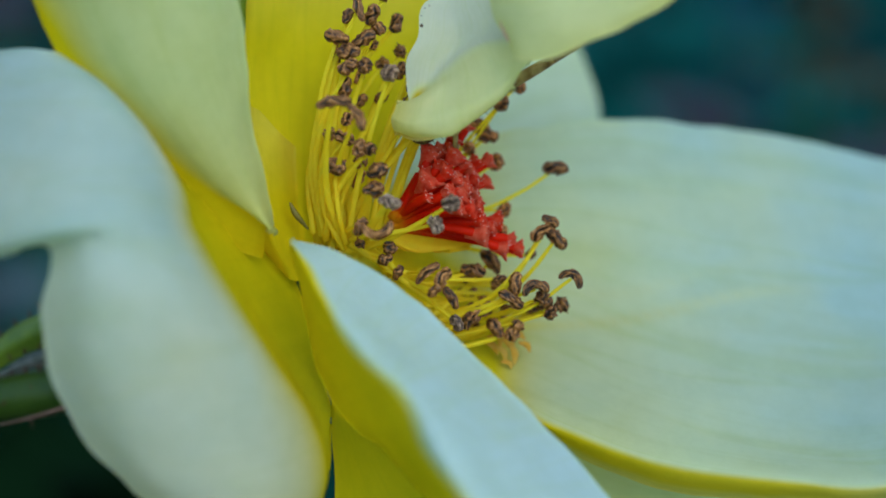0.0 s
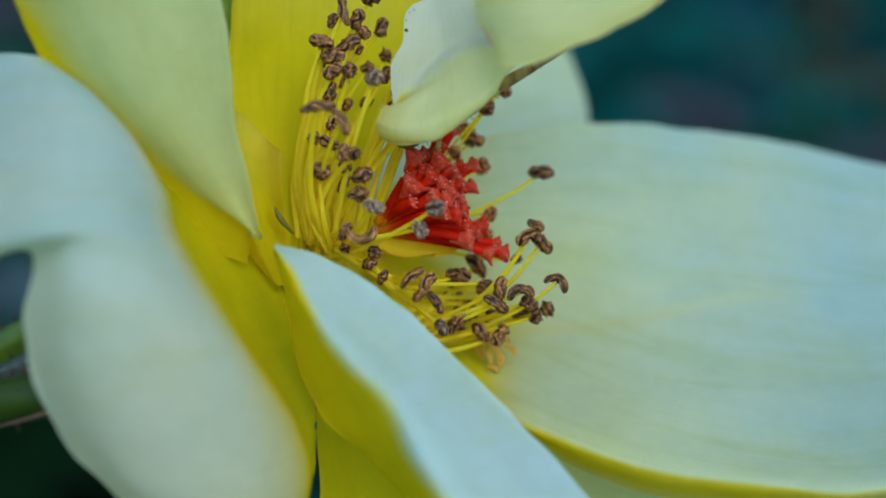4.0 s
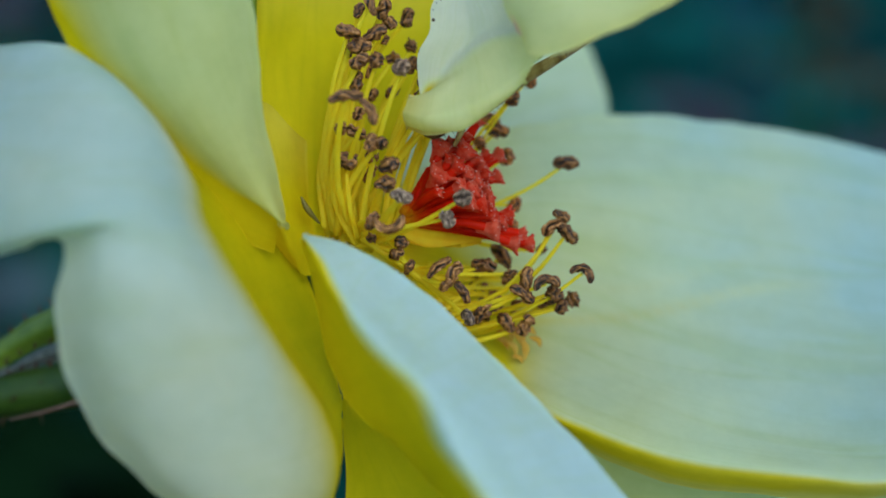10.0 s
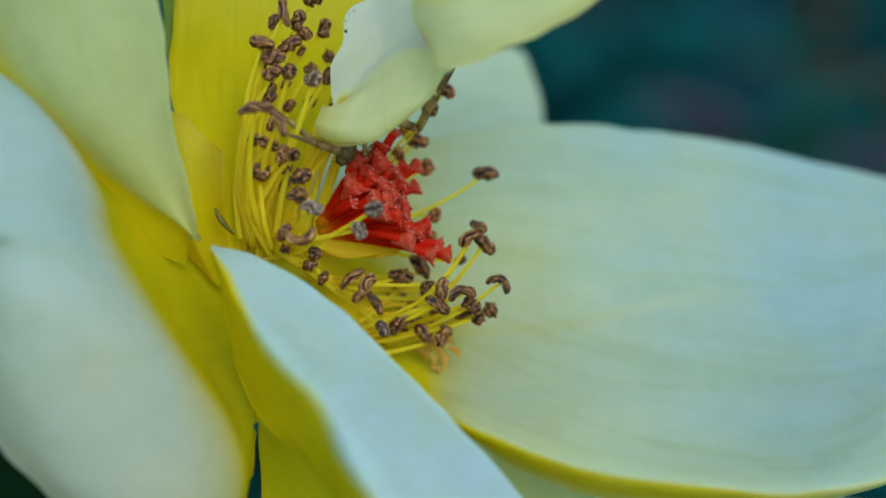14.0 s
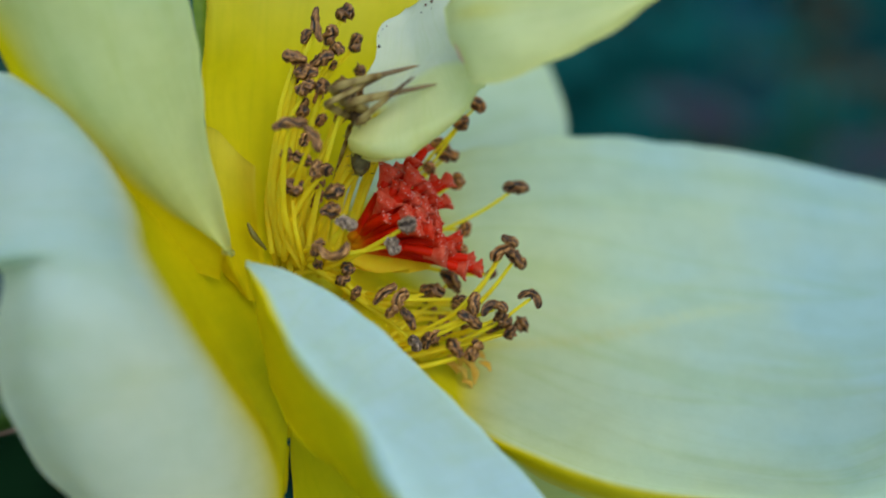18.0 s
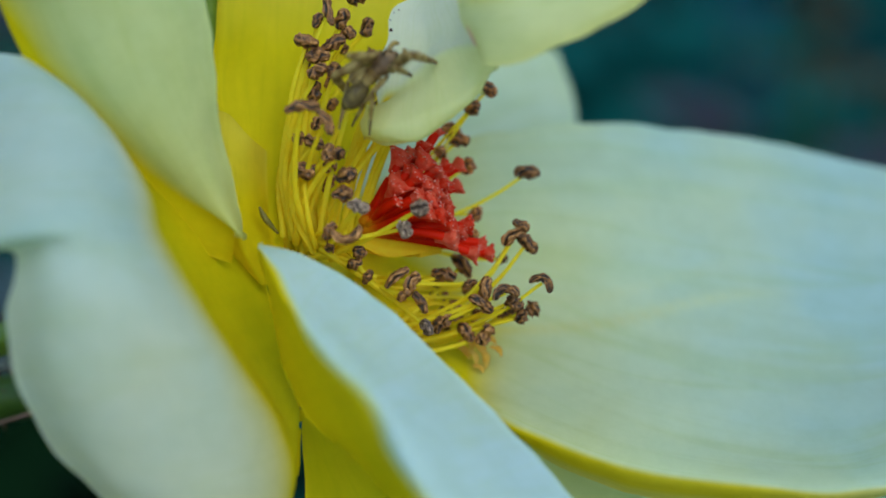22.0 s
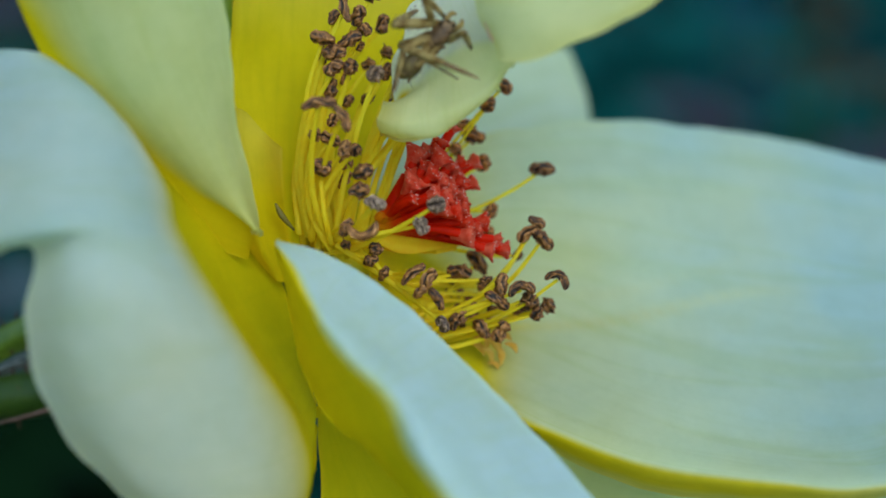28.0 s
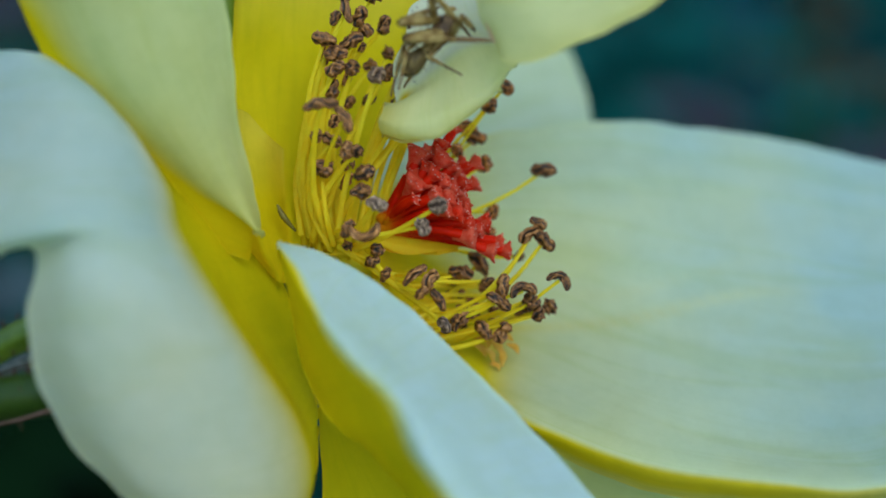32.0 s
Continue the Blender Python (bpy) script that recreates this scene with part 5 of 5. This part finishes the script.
stride["r3"] = [
    (0, (0.2, 3.4, 8), (0.6, 4.4, 9.6)), (14.5, (-0.6, 3.4, 8.2), (-0.2, 4.4, 9.6)), (18.2, (-2.7, 4, 9), (-2.5, 4, 10)), (18.5, (-3.9, -4, 9.7), (-4, -3, 8.2)), (20, (-3.5, -4.5, 10.6), (-3.8, -3, 7.9)), (24.4, (-2.3, -4.5, 10.6), (-2.8, -3, 8.6)), (28, (-1.8, -4.5, 12.8), (0.2, -4, 11.8)), (32, (-1.6, -4.5, 13.1), (0.5, -4, 12)),
]
stride["l3"] = [
    (0, (-1.7, 3.4, 8.0), (-2.0, 4.4, 9.6)), (14.5, (-3.3, 2.4, 7.9), (-3.7, 3.4, 9.1)), (16.5, (-4.4, 3, 8.9), (-5.1, 3, 8.5)), (18.2, (-4.3, 2, 9.4), (-4.6, 3, 8.6)), (18.5, (-5.3, -4, 10.3), (-4.8, -1, 8.3)),
    (21.5, (-5.6, -5, 10.6), (-5.4, -2, 8.7)), (24, (-5.3, -5, 11.0), (-5.1, -2, 9.3)), (28, (-2.5, -5, 13.1), (-3.1, -2.5, 10.1)), (32, (-2.5, -5, 13.4), (-3.2, -2.5, 10.4)),
]
stride["r4"] = [
    (0, (0.2, 3.4, 6.8), (0.6, 4.4, 7.6)), (14.5, (-0.9, 2.4, 6.7), (-0.6, 3.4, 7.6)), (18.2, (-2.7, 4, 8.4), (-2.7, 4, 9.0)), (18.5, (-4.2, -3, 9.3), (-4.6, -2, 8.7)), (24, (-3.5, -4, 10.1), (-4.0, -2.5, 9.4)),
    (28, (-1.3, -4, 12.0), (-1.8, -2.5, 11.4)), (32, (-1.4, -4, 12.2), (-1.8, -2.5, 11.7)),
]
stride["l4"] = [
    (0, (-2.1, 3.4, 7.4), (-2.4, 4.4, 8.2)), (14.5, (-3.3, 2.4, 7), (-3.7, 3.4, 8)), (18.2, (-4.1, 3, 8.4), (-4.1, 4, 9.0)), (18.5, (-5.2, -4, 10.2), (-5.4, -2, 8.7)), (20, (-5, -4, 10.4), (-5.4, -3, 9.2)), (24.4, (-4.3, -4.5, 11), (-4.7, -3, 9.4)), (28, (-2.2, -4.5, 12.9), (-2.9, -3.5, 9.9)), (32, (-2.1, -4.5, 13.1), (-2.8, -3.5, 9.9)),
]


def between(rows, t):
    for a, b in zip(rows, rows[1:]):
        if a[0] <= t <= b[0]:
            f = (t - a[0]) / (b[0] - a[0])
            f = f * f * (3 - 2 * f)
            return [p + (q - p) * f for p, q in zip(a[1:], b[1:])]
    return list(rows[-1][1:])


def toward(joint, goal, length):
    """The way from a joint to a goal: it bows in depth where the limb is longer than its flat run."""
    d = goal - joint
    flat = math.hypot(d.x, d.z)
    spare = math.sqrt(max(length * length - flat * flat, 0.0))
    return Vector((d.x, min(max(d.y, -spare), spare), d.z)).normalized()


def aimed(ahead):
    """Axes with x ahead and z towards the viewer's side."""
    z = Vector((0, -1, 0)) - ahead * ahead.dot(Vector((0, -1, 0)))
    z = z.normalized() if z.length > 0.05 else Vector((0.3, 0, 1)).cross(ahead).normalized()
    return Matrix((ahead, z.cross(ahead), z)).transposed()


def motions():
    walk(rose, [(t, HOLD @ Matrix.Translation((x * MM, 0, z * MM))) for t, x, z in SWAY])
    flat = [(t, *p, a, r) for t, p, a, r in climb]

    def body_at(t):
        x, y, z, a, r = between(flat, t)
        turn = aimed(Vector((math.cos(radians(a)), 0, math.sin(radians(a))))) @ pose(0, 0, 0, r, 0, 0).to_3x3()
        return Vector((x, y, z)), turn

    rows = []
    for t, _, _ in SWAY:
        place, turn = body_at(t)
        rows.append((t, HOLD @ drift(t) @ Matrix.Translation(place * MM) @ turn.to_4x4()))
    walk(spider, rows)
    beats = [0.0, 6.0, 11.0] + [11.3 + 0.1 * k for k in range(84)] + [19.75 + 0.25 * k for k in range(50)]
    for name, steps in stride.items():
        limb, shin, foot, hip, femur, lower = LEGS[name]
        flat_steps = [(t, *k, *f) for t, k, f in steps]
        upper_rows, lower_rows = [], []
        for t in beats:
            place, turn = body_at(t)
            goal = between(flat_steps, t)
            socket = place + turn @ hip
            way = toward(socket, Vector(goal[:3]), femur)
            axes = aimed(way)
            knee = socket + way * femur
            shin_axes = aimed(toward(knee, Vector(goal[3:]), lower))
            upper_rows.append((t, Matrix.Translation(hip * MM) @ (turn.transposed() @ axes).to_4x4()))
            lower_rows.append((t, Matrix.Translation((femur * MM, 0, 0)) @ (axes.transposed() @ shin_axes).to_4x4()))
        walk(limb, upper_rows)
        walk(shin, lower_rows)
        walk(foot, lower_rows)


motions()
